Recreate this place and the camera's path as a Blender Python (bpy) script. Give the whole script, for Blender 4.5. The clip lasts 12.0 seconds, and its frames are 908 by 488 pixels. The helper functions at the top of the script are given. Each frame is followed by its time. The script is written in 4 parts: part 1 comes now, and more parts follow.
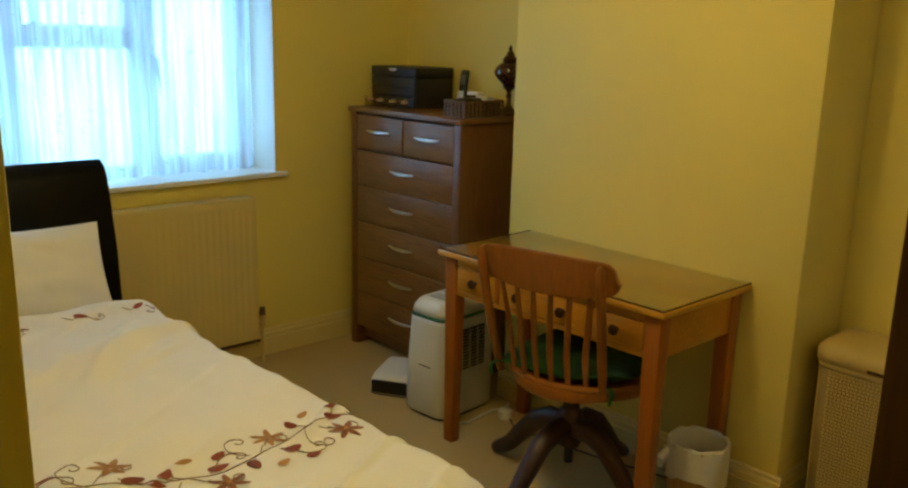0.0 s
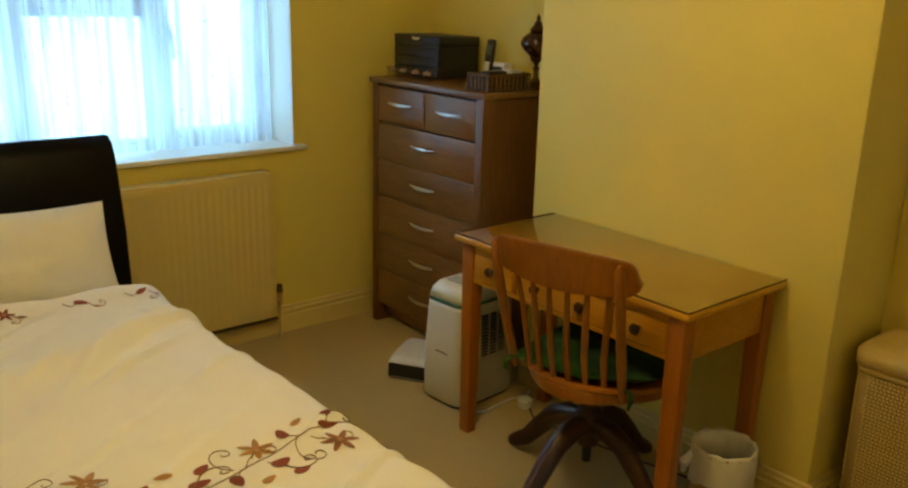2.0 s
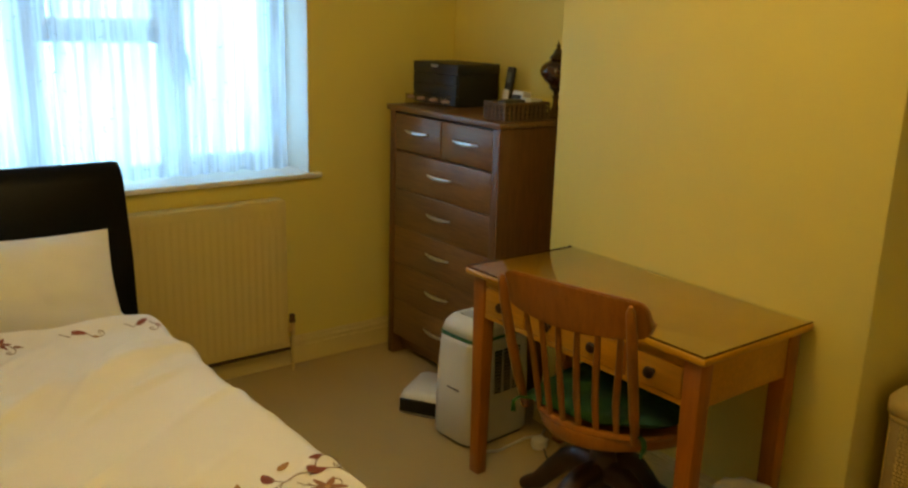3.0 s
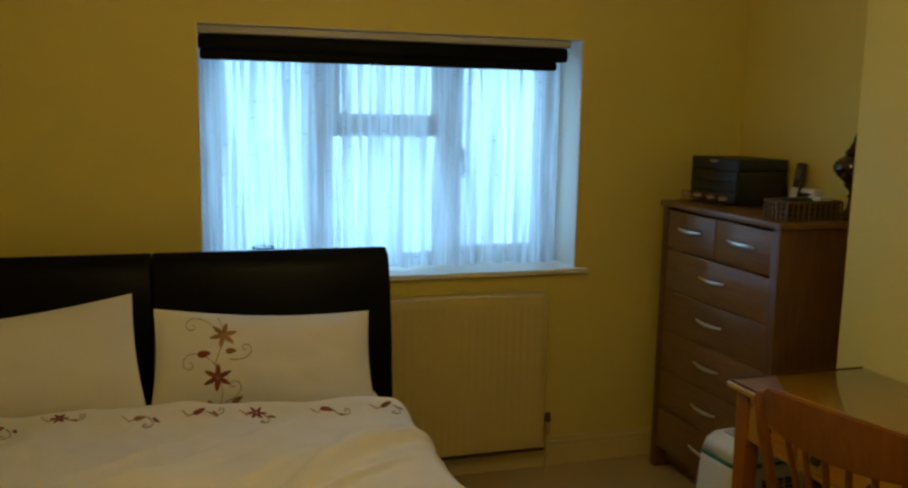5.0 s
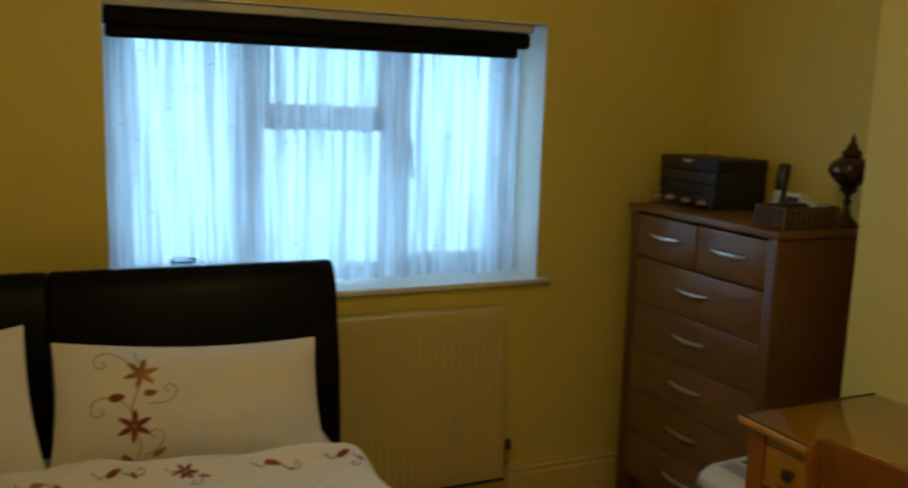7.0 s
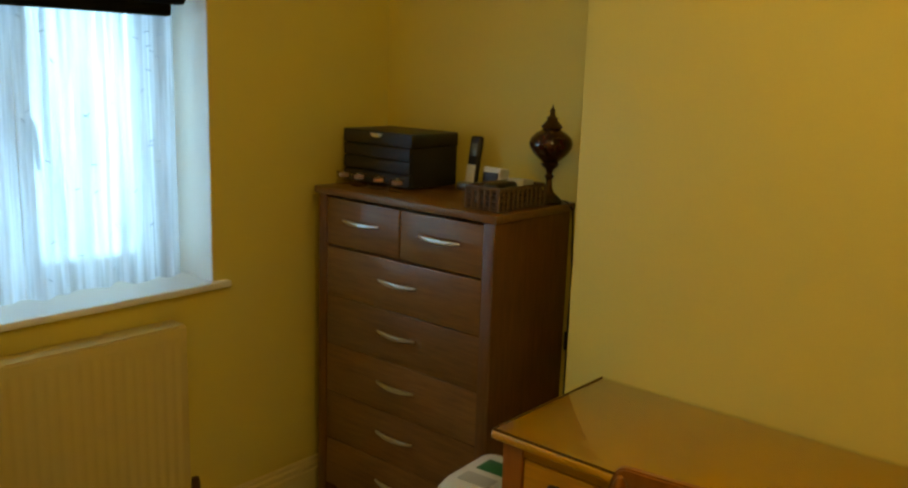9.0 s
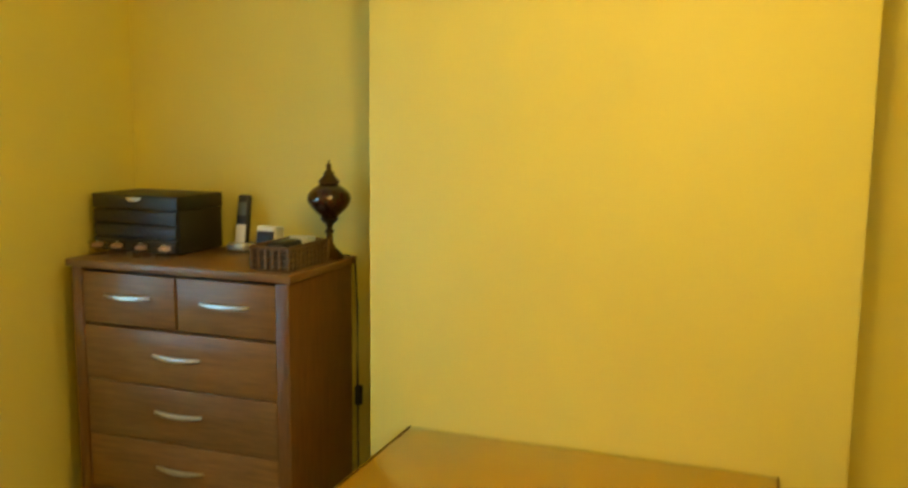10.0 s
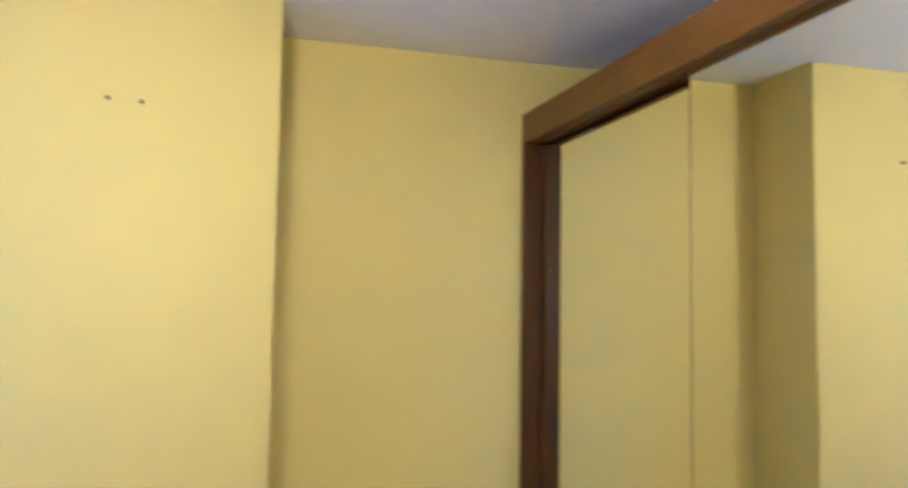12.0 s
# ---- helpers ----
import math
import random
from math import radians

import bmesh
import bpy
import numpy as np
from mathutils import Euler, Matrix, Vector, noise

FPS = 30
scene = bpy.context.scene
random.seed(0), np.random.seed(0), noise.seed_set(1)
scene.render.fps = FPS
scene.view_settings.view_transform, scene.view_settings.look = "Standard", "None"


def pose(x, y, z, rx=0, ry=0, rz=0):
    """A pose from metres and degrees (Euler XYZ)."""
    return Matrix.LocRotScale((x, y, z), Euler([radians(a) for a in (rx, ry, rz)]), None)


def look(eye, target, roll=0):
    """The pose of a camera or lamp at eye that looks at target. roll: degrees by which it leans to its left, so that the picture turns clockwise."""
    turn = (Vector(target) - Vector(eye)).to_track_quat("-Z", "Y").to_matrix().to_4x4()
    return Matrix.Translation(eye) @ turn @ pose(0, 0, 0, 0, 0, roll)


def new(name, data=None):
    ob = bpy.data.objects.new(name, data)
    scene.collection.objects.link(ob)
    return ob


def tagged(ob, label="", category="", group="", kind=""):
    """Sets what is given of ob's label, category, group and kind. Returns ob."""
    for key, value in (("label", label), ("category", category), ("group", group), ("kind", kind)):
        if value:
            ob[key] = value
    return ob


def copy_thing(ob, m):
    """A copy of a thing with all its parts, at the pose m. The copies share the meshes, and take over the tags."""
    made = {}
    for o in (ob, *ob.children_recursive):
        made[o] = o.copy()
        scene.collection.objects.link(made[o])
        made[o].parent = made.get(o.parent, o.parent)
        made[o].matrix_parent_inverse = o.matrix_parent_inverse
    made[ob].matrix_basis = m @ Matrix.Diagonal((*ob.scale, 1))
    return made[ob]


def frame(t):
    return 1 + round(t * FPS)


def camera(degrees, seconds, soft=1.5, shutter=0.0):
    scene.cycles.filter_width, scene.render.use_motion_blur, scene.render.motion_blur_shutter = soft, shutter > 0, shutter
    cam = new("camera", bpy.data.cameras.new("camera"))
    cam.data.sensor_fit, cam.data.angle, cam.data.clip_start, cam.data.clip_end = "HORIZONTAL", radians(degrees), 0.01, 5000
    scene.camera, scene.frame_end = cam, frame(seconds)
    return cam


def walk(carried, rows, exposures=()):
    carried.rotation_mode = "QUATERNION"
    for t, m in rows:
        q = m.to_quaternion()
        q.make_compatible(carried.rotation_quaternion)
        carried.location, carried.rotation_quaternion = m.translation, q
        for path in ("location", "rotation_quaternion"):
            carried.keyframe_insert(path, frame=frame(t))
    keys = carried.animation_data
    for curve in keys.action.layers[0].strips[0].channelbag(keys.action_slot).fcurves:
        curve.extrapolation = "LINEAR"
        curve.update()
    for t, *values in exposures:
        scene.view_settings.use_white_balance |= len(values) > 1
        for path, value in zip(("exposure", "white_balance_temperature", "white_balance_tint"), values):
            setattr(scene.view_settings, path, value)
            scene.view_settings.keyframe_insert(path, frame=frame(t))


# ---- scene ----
cam = camera(55.2, 12.0, soft=2.3, shutter=0.35)
PATH = [
    (0, (-2.589, -3.527, 1.521), (-1.263, -2.103, 1.057), 1.5),
    (0.5, (-2.556, -3.504, 1.517), (-1.244, -2.062, 1.07), 1.8),
    (1, (-2.509, -3.5, 1.531), (-1.215, -2.048, 1.068), 1.9),
    (1.5, (-2.469, -3.488, 1.574), (-1.22, -2.034, 1.004), 1.6),
    (2, (-2.406, -3.453, 1.586), (-1.169, -1.987, 1.021), 1.6),
    (2.5, (-2.349, -3.43, 1.603), (-1.119, -1.959, 1.034), 1.4),
    (2.7, (-2.321, -3.425, 1.586), (-1.104, -1.938, 1.032), 1.6),
    (4.3, (-2.129, -3.419, 1.59), (-1.278, -1.634, 1.292), 0.9),
    (4.5, (-2.117, -3.415, 1.584), (-1.352, -1.589, 1.294), 1.1),
    (5, (-2.076, -3.385, 1.553), (-1.482, -1.5, 1.248), 1.1),
    (5.5, (-2.063, -3.278, 1.54), (-1.535, -1.376, 1.215), 1.3),
    (6, (-2.067, -3.155, 1.545), (-1.556, -1.25, 1.215), 1.5),
    (6.5, (-2.08, -3.03, 1.547), (-1.503, -1.148, 1.193), 1.9),
    (7, (-2.118, -2.913, 1.559), (-1.312, -1.111, 1.234), 1.8),
    (7.5, (-2.144, -2.828, 1.538), (-0.939, -1.264, 1.22), 3.9),
    (7.7, (-2.149, -2.793, 1.539), (-0.806, -1.35, 1.203), 4.0),
    (9.3, (-2.051, -2.283, 1.613), (-0.489, -1.102, 1.206), 1.1),
    (9.5, (-2.087, -2.228, 1.613), (-0.43, -1.174, 1.235), 0.5),
    (9.9, (-2.163, -2.152, 1.598), (-0.325, -1.42, 1.311), 0.4),
    (10, (-2.193, -2.130, 1.612), (-0.332, -1.456, 1.338), 0.6),
    (10.5, (-2.326, -2.095, 1.65), (-0.356, -1.754, 1.593), -0.2),
    (11, (-2.413, -2.064, 1.681), (-0.419, -1.93, 1.761), -0.6),
    (11.1, (-2.425, -2.065, 1.691), (-0.429, -1.982, 1.796), -0.7),
    (11.4, (-2.44, -2.064, 1.671), (-0.451, -2.174, 1.851), -0.8),
    (11.5, (-2.453, -2.067, 1.653), (-0.47, -2.247, 1.847), -0.6),
    (11.7, (-2.466, -2.086, 1.639), (-0.501, -2.41, 1.817), 0.1),
    (12, (-2.454, -2.132, 1.593), (-0.544, -2.702, 1.753), 0.9),
]
EXPOSURES = [
    (0.0, 0.34, 7000, 13), (1.0, 0.33, 7300, 13), (2.5, 0.46, 8200, 16), (4.3, -0.47, 7900, 18), (5.5, -0.58, 7600, 17), (7.0, -0.58, 7900, 18), (7.7, -0.47, 8600, 17),
    (9.3, 0.27, 9800, 17), (9.6, 0.73, 9800, 12), (10.0, 1.12, 9000, 6), (10.3, 1.3, 6000, 16), (10.6, 1.42, 4750, 27), (11.1, 1.44, 4400, 36), (11.5, 1.36, 4400, 38), (12.0, 1.43, 4400, 36)]
walk(cam, [(t, look(e, g, r)) for t, e, g, r in PATH], EXPOSURES)

# ---- world and light ----
world = bpy.data.worlds.new("sky")
scene.world = world
world.use_nodes = True
wn = world.node_tree
sky = wn.nodes.new("ShaderNodeTexSky")
sky.sky_type = "NISHITA"
sky.sun_disc = False
sky.sun_elevation = radians(35)
sky.sun_rotation = radians(150)
wn.links.new(sky.outputs[0], wn.nodes["Background"].inputs[0])
wn.nodes["Background"].inputs[1].default_value = 0.12
sun_data = bpy.data.lights.new("sun", "SUN")
sun_data.energy, sun_data.angle, sun_data.color = 0.8, radians(12), (1.0, 0.96, 0.9)
sun = new("sun", sun_data)
sun.matrix_world = look((6, -10, 12), (0, 0, 0))
DAY = 6.2       # overcast daylight behind the lace
BOWL = 6.0       # glowing glass bowl of the ceiling lamp
BULB = 14.5

# ---- helpers of this scene ----
CEIL = 2.475
ALC = 0.338
BY0, BY1 = -1.083, -2.346
WALL_W, WALL_S = -3.45, -3.85


def bm_box(x0, x1, y0, y1, z0, z1, bevel=0.0, seg=2, bm=None):
    b = bmesh.new()
    bmesh.ops.create_cube(b, size=1.0)
    for v in b.verts:
        v.co = Vector(((x0 + x1) / 2 + v.co.x * (x1 - x0), (y0 + y1) / 2 + v.co.y * (y1 - y0), (z0 + z1) / 2 + v.co.z * (z1 - z0)))
    if bevel:
        bmesh.ops.bevel(b, geom=list(b.edges), offset=bevel, segments=seg, affect="EDGES", profile=0.5)
    return join(bm, b)


def join(bm, b):
    if bm is None:
        return b
    me = bpy.data.meshes.new("tmp")
    b.to_mesh(me)
    b.free()
    bm.from_mesh(me)
    bpy.data.meshes.remove(me)
    return bm


def moved(b, m):
    bmesh.ops.transform(b, matrix=m, verts=b.verts)
    return b


def bm_rod(p0, p1, r0, r1=None, n=12, bm=None):
    p0, p1 = Vector(p0), Vector(p1)
    b = bmesh.new()
    bmesh.ops.create_cone(b, cap_ends=True, segments=n, radius1=r0, radius2=r0 if r1 is None else r1, depth=(p1 - p0).length)
    q = (p1 - p0).to_track_quat("Z", "Y").to_matrix().to_4x4()
    moved(b, Matrix.Translation((p0 + p1) / 2) @ q)
    return join(bm, b)


def bm_tube(points, r, n=8, closed=False, flat=1.0, bm=None):
    pts = [Vector(p) for p in points]
    b = bmesh.new()
    rings, up = [], Vector((0, 0, 1))
    for i, p in enumerate(pts):
        a = pts[max(i - 1, 0)] if not closed else pts[i - 1]
        c = pts[min(i + 1, len(pts) - 1)] if not closed else pts[(i + 1) % len(pts)]
        d = (c - a).normalized()
        s = d.cross(up)
        if s.length < 1e-3:
            s = Vector((1, 0, 0))
        s.normalize()
        w = s.cross(d).normalized()
        rr = r[i] if isinstance(r, (list, tuple)) else r
        rings.append([b.verts.new(p + s * rr * math.cos(2 * math.pi * k / n) + w * rr * flat * math.sin(2 * math.pi * k / n)) for k in range(n)])
    span = len(pts) if closed else len(pts) - 1
    for i in range(span):
        q, s = rings[i], rings[(i + 1) % len(pts)]
        for k in range(n):
            b.faces.new((q[k], q[(k + 1) % n], s[(k + 1) % n], s[k]))
    if not closed:
        b.faces.new(rings[0][::-1])
        b.faces.new(rings[-1])
    bmesh.ops.recalc_face_normals(b, faces=b.faces)
    return join(bm, b)


def bm_lathe(profile, n=24, at=(0, 0, 0), bm=None):
    b = bmesh.new()
    rings = [[b.verts.new((at[0] + r * math.cos(2 * math.pi * k / n), at[1] + r * math.sin(2 * math.pi * k / n), at[2] + z)) for k in range(n)] for r, z in profile]
    for q, s in zip(rings, rings[1:]):
        for k in range(n):
            b.faces.new((q[k], q[(k + 1) % n], s[(k + 1) % n], s[k]))
    if profile[0][0] > 1e-4:
        b.faces.new(rings[0][::-1])
    if profile[-1][0] > 1e-4:
        b.faces.new(rings[-1])
    bmesh.ops.remove_doubles(b, verts=b.verts, dist=1e-5)
    bmesh.ops.recalc_face_normals(b, faces=b.faces)
    return join(bm, b)


def bm_outline(outline, axis, lo, hi, bevel=0.0, bm=None):
    """A flat outline pushed along an axis from lo to hi."""
    b = bmesh.new()
    order = {"x": lambda u, v, w: (w, u, v), "y": lambda u, v, w: (u, w, v), "z": lambda u, v, w: (u, v, w)}[axis]
    low = [b.verts.new(order(u, v, lo)) for u, v in outline]
    high = [b.verts.new(order(u, v, hi)) for u, v in outline]
    n = len(outline)
    b.faces.new(low[::-1])
    b.faces.new(high)
    for k in range(n):
        b.faces.new((low[k], low[(k + 1) % n], high[(k + 1) % n], high[k]))
    bmesh.ops.recalc_face_normals(b, faces=b.faces)
    if bevel:
        bmesh.ops.bevel(b, geom=list(b.edges), offset=bevel, segments=2, affect="EDGES", profile=0.5)
    return join(bm, b)


def mesh_of(name, bm, material, smooth=True):
    me = bpy.data.meshes.new(name)
    if smooth:
        for f in bm.faces:
            f.smooth = True
        for e in bm.edges:
            e.smooth = e.is_manifold and e.calc_face_angle(0.0) < radians(38)
    bm.to_mesh(me)
    bm.free()
    for m in material if isinstance(material, (list, tuple)) else [material]:
        me.materials.append(m)
    return me


def part(name, bm, material, parent=None, label="", smooth=True):
    ob = new(name, mesh_of(name, bm, material, smooth))
    ob.parent = parent
    return tagged(ob, label) if label else ob


def thing(name, label, category, at=(0, 0, 0), rz=0, group=""):
    ob = new(name)
    ob.empty_display_size = 0.05
    ob.matrix_basis = pose(*at, 0, 0, rz)
    return tagged(ob, label, category, group)


def structure(name, bm, material, label, category, smooth=True):
    return tagged(part(name, bm, material, None, "", smooth), label, category, "", "structure")


# ---- materials ----
def material(name, colour, rough=0.5, metal=0.0, spec=0.5, grain=0.0, scale=40.0, stain=0.0, stain_scale=2.0, bump=0.0, stretch=(1, 1, 1), sheen=0.0, coat=0.0, bump_scale=None, per_piece=0.0):
    m = bpy.data.materials.new(name)
    m.use_nodes = True
    t = m.node_tree
    p = t.nodes["Principled BSDF"]
    p.inputs["Roughness"].default_value = rough
    p.inputs["Metallic"].default_value = metal
    p.inputs["Specular IOR Level"].default_value = spec
    p.inputs["Sheen Weight"].default_value = sheen
    p.inputs["Coat Weight"].default_value = coat
    co = t.nodes.new("ShaderNodeTexCoord")
    mp = t.nodes.new("ShaderNodeMapping")
    mp.inputs["Scale"].default_value = stretch
    t.links.new(co.outputs["Object"], mp.inputs[0])
    n1 = t.nodes.new("ShaderNodeTexNoise")
    n1.inputs["Scale"].default_value, n1.inputs["Detail"].default_value, n1.inputs["Roughness"].default_value = scale, 6, 0.65
    n2 = t.nodes.new("ShaderNodeTexNoise")
    n2.inputs["Scale"].default_value, n2.inputs["Detail"].default_value = stain_scale, 4
    t.links.new(mp.outputs[0], n1.inputs["Vector"])
    t.links.new(co.outputs["Object"], n2.inputs["Vector"])

    def ranged(src, amount):
        r = t.nodes.new("ShaderNodeMapRange")
        r.inputs["From Min"].default_value, r.inputs["From Max"].default_value = 0.25, 0.75
        r.inputs["To Min"].default_value, r.inputs["To Max"].default_value = 1 - amount, 1 + amount
        t.links.new(src, r.inputs["Value"])
        return r.outputs[0]
    a, b = ranged(n1.outputs[0], grain), ranged(n2.outputs[0], stain)
    mul = t.nodes.new("ShaderNodeMath")
    mul.operation = "MULTIPLY"
    t.links.new(a, mul.inputs[0])
    t.links.new(b, mul.inputs[1])
    last = mul.outputs[0]
    if per_piece:
        info = t.nodes.new("ShaderNodeObjectInfo")
        r = t.nodes.new("ShaderNodeMapRange")
        r.inputs["To Min"].default_value, r.inputs["To Max"].default_value = 1 - per_piece, 1 + per_piece
        t.links.new(info.outputs["Random"], r.inputs["Value"])
        m2 = t.nodes.new("ShaderNodeMath")
        m2.operation = "MULTIPLY"
        t.links.new(last, m2.inputs[0])
        t.links.new(r.outputs[0], m2.inputs[1])
        last = m2.outputs[0]
    v = t.nodes.new("ShaderNodeVectorMath")
    v.operation = "SCALE"
    v.inputs[0].default_value = colour
    t.links.new(last, v.inputs["Scale"])
    t.links.new(v.outputs[0], p.inputs["Base Color"])
    if bump:
        n3 = n1
        if bump_scale:
            n3 = t.nodes.new("ShaderNodeTexNoise")
            n3.inputs["Scale"].default_value, n3.inputs["Detail"].default_value = bump_scale, 5
            t.links.new(mp.outputs[0], n3.inputs["Vector"])
        bp = t.nodes.new("ShaderNodeBump")
        bp.inputs["Strength"].default_value, bp.inputs["Distance"].default_value = bump, 0.004
        t.links.new(n3.outputs[0], bp.inputs["Height"])
        t.links.new(bp.outputs[0], p.inputs["Normal"])
    return m


def lit_glass(name, colour, strength, clear):
    """Frosted glass round a bulb: it glows, and lets a share of the bulb's light straight through."""
    m = bpy.data.materials.new(name)
    m.use_nodes = True
    t = m.node_tree
    t.nodes.remove(t.nodes["Principled BSDF"])
    tr, em_, mx = t.nodes.new("ShaderNodeBsdfTransparent"), t.nodes.new("ShaderNodeEmission"), t.nodes.new("ShaderNodeMixShader")
    em_.inputs[0].default_value, em_.inputs[1].default_value = (*colour, 1), strength / (1 - clear)
    mx.inputs[0].default_value = 1 - clear
    t.links.new(tr.outputs[0], mx.inputs[1])
    t.links.new(em_.outputs[0], mx.inputs[2])
    t.links.new(mx.outputs[0], t.nodes["Material Output"].inputs[0])
    return m


def glass(name, colour=(1, 1, 1), rough=0.0):
    m = bpy.data.materials.new(name)
    m.use_nodes = True
    p = m.node_tree.nodes["Principled BSDF"]
    p.inputs["Base Color"].default_value = (*colour, 1)
    p.inputs["Roughness"].default_value = rough
    p.inputs["Transmission Weight"].default_value = 1.0
    p.inputs["IOR"].default_value = 1.45
    return m


def sheet_glass(name, tint=(1, 1, 1)):
    """A thin clear sheet: straight through, with a glossy face."""
    m = bpy.data.materials.new(name)
    m.use_nodes = True
    t = m.node_tree
    t.nodes.remove(t.nodes["Principled BSDF"])
    tr, gl_, mx, fr = t.nodes.new("ShaderNodeBsdfTransparent"), t.nodes.new("ShaderNodeBsdfGlossy"), t.nodes.new("ShaderNodeMixShader"), t.nodes.new("ShaderNodeLayerWeight")
    tr.inputs[0].default_value = (*tint, 1)
    gl_.inputs["Roughness"].default_value = 0.04
    fr.inputs["Blend"].default_value = 0.5
    power, scale_ = t.nodes.new("ShaderNodeMath"), t.nodes.new("ShaderNodeMath")
    power.operation, power.inputs[1].default_value = "POWER", 3.6
    scale_.operation, scale_.inputs[1].default_value, scale_.inputs[2].default_value = "MULTIPLY_ADD", 0.85, 0.04
    t.links.new(fr.outputs["Facing"], power.inputs[0])
    t.links.new(power.outputs[0], scale_.inputs[0])
    t.links.new(scale_.outputs[0], mx.inputs[0])
    t.links.new(tr.outputs[0], mx.inputs[1])
    t.links.new(gl_.outputs[0], mx.inputs[2])
    t.links.new(mx.outputs[0], t.nodes["Material Output"].inputs[0])
    return m


def sheer(name):
    """Net curtain: open weave that lets light through and scatters the rest."""
    m = bpy.data.materials.new(name)
    m.use_nodes = True
    t = m.node_tree
    out = t.nodes["Material Output"]
    t.nodes.remove(t.nodes["Principled BSDF"])
    tr, tl, df = t.nodes.new("ShaderNodeBsdfTransparent"), t.nodes.new("ShaderNodeBsdfTranslucent"), t.nodes.new("ShaderNodeBsdfDiffuse")
    tl.inputs[0].default_value = (0.75, 0.80, 0.93, 1)
    df.inputs[0].default_value = (0.85, 0.87, 0.9, 1)
    mix, mix2 = t.nodes.new("ShaderNodeMixShader"), t.nodes.new("ShaderNodeMixShader")
    mix.inputs[0].default_value = 0.2
    t.links.new(tl.outputs[0], mix.inputs[1])
    t.links.new(df.outputs[0], mix.inputs[2])
    co = t.nodes.new("ShaderNodeTexCoord")
    mp = t.nodes.new("ShaderNodeMapping")
    mp.inputs["Scale"].default_value = (1, 1, 0.035)
    n = t.nodes.new("ShaderNodeTexNoise")
    n.inputs["Scale"].default_value, n.inputs["Detail"].default_value = 46, 5
    t.links.new(co.outputs["Object"], mp.inputs[0])
    t.links.new(mp.outputs[0], n.inputs["Vector"])
    r = t.nodes.new("ShaderNodeMapRange")
    r.inputs["From Min"].default_value, r.inputs["From Max"].default_value = 0.40, 0.62
    r.inputs["To Min"].default_value, r.inputs["To Max"].default_value = 0.60, 0.97
    t.links.new(n.outputs[0], r.inputs["Value"])
    t.links.new(r.outputs[0], mix2.inputs[0])
    t.links.new(tr.outputs[0], mix2.inputs[1])
    t.links.new(mix.outputs[0], mix2.inputs[2])
    t.links.new(mix2.outputs[0], out.inputs[0])
    return m


def mirror(name):
    m = material(name, (0.86, 0.88, 0.86), 0.015, 1.0)
    return m


PAINT = material("cream_paint", (0.80, 0.66, 0.185), 0.55, spec=0.3, grain=0.015, scale=180, stain=0.03, stain_scale=1.6, bump=0.12, bump_scale=260)
CEILING = material("ceiling_white", (0.80, 0.79, 0.77), 0.8, grain=0.02, scale=90, stain=0.03, bump=0.15, bump_scale=200)
GLOSS = material("cream_gloss", (0.76, 0.62, 0.26), 0.3, grain=0.01, stain=0.03, bump=0.04, bump_scale=60)
CARPET = material("beige_carpet", (0.52, 0.37, 0.14), 0.95, spec=0.1, grain=0.22, scale=420, stain=0.07, stain_scale=3, bump=0.9, sheen=0.3)
UPVC = material("white_upvc", (0.82, 0.83, 0.84), 0.3, grain=0.01, stain=0.02)
WHITE = material("white_paint", (0.82, 0.82, 0.80), 0.45, grain=0.01, stain=0.02, bump=0.05, bump_scale=120)
RAD = material("radiator_enamel", (0.70, 0.55, 0.21), 0.4, grain=0.01, stain=0.03)
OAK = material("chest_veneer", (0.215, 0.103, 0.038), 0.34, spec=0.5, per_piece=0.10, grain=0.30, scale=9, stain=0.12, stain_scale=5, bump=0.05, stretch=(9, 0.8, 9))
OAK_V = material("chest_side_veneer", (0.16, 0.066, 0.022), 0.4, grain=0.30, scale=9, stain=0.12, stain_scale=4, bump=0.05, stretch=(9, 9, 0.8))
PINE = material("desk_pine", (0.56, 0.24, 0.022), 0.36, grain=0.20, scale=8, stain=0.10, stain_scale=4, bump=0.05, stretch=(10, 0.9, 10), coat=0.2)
# Redder leg pine, darkened so part of the legs' shade sits in the colour.
PINE_V = material("desk_leg_pine_shaded", (0.36, 0.105, 0.011), 0.36, grain=0.20, scale=8, stain=0.12, stain_scale=5, bump=0.05, stretch=(10, 10, 0.9), coat=0.2)
CHAIRWOOD = material("chair_beech", (0.29, 0.096, 0.014), 0.33, grain=0.22, scale=9, stain=0.14, stain_scale=7, bump=0.05, stretch=(8, 8, 1.2), coat=0.25, per_piece=0.1)
CHAIRDARK = material("chair_base_wood", (0.042, 0.014, 0.006), 0.42, grain=0.25, scale=12, stain=0.2, stain_scale=8, bump=0.05, coat=0.04)
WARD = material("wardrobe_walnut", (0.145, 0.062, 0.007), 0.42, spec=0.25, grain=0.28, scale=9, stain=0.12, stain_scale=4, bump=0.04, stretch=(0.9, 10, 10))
# Stiles and sides darker than the fascia: the reveal's shade in the colour.
WARD_V = material("wardrobe_shaded_walnut", (0.075, 0.029, 0.004), 0.45, spec=0.25, grain=0.28, scale=9, stain=0.12, stain_scale=4, bump=0.04, stretch=(10, 10, 0.9))
MIRROR = mirror("mirror_silver")
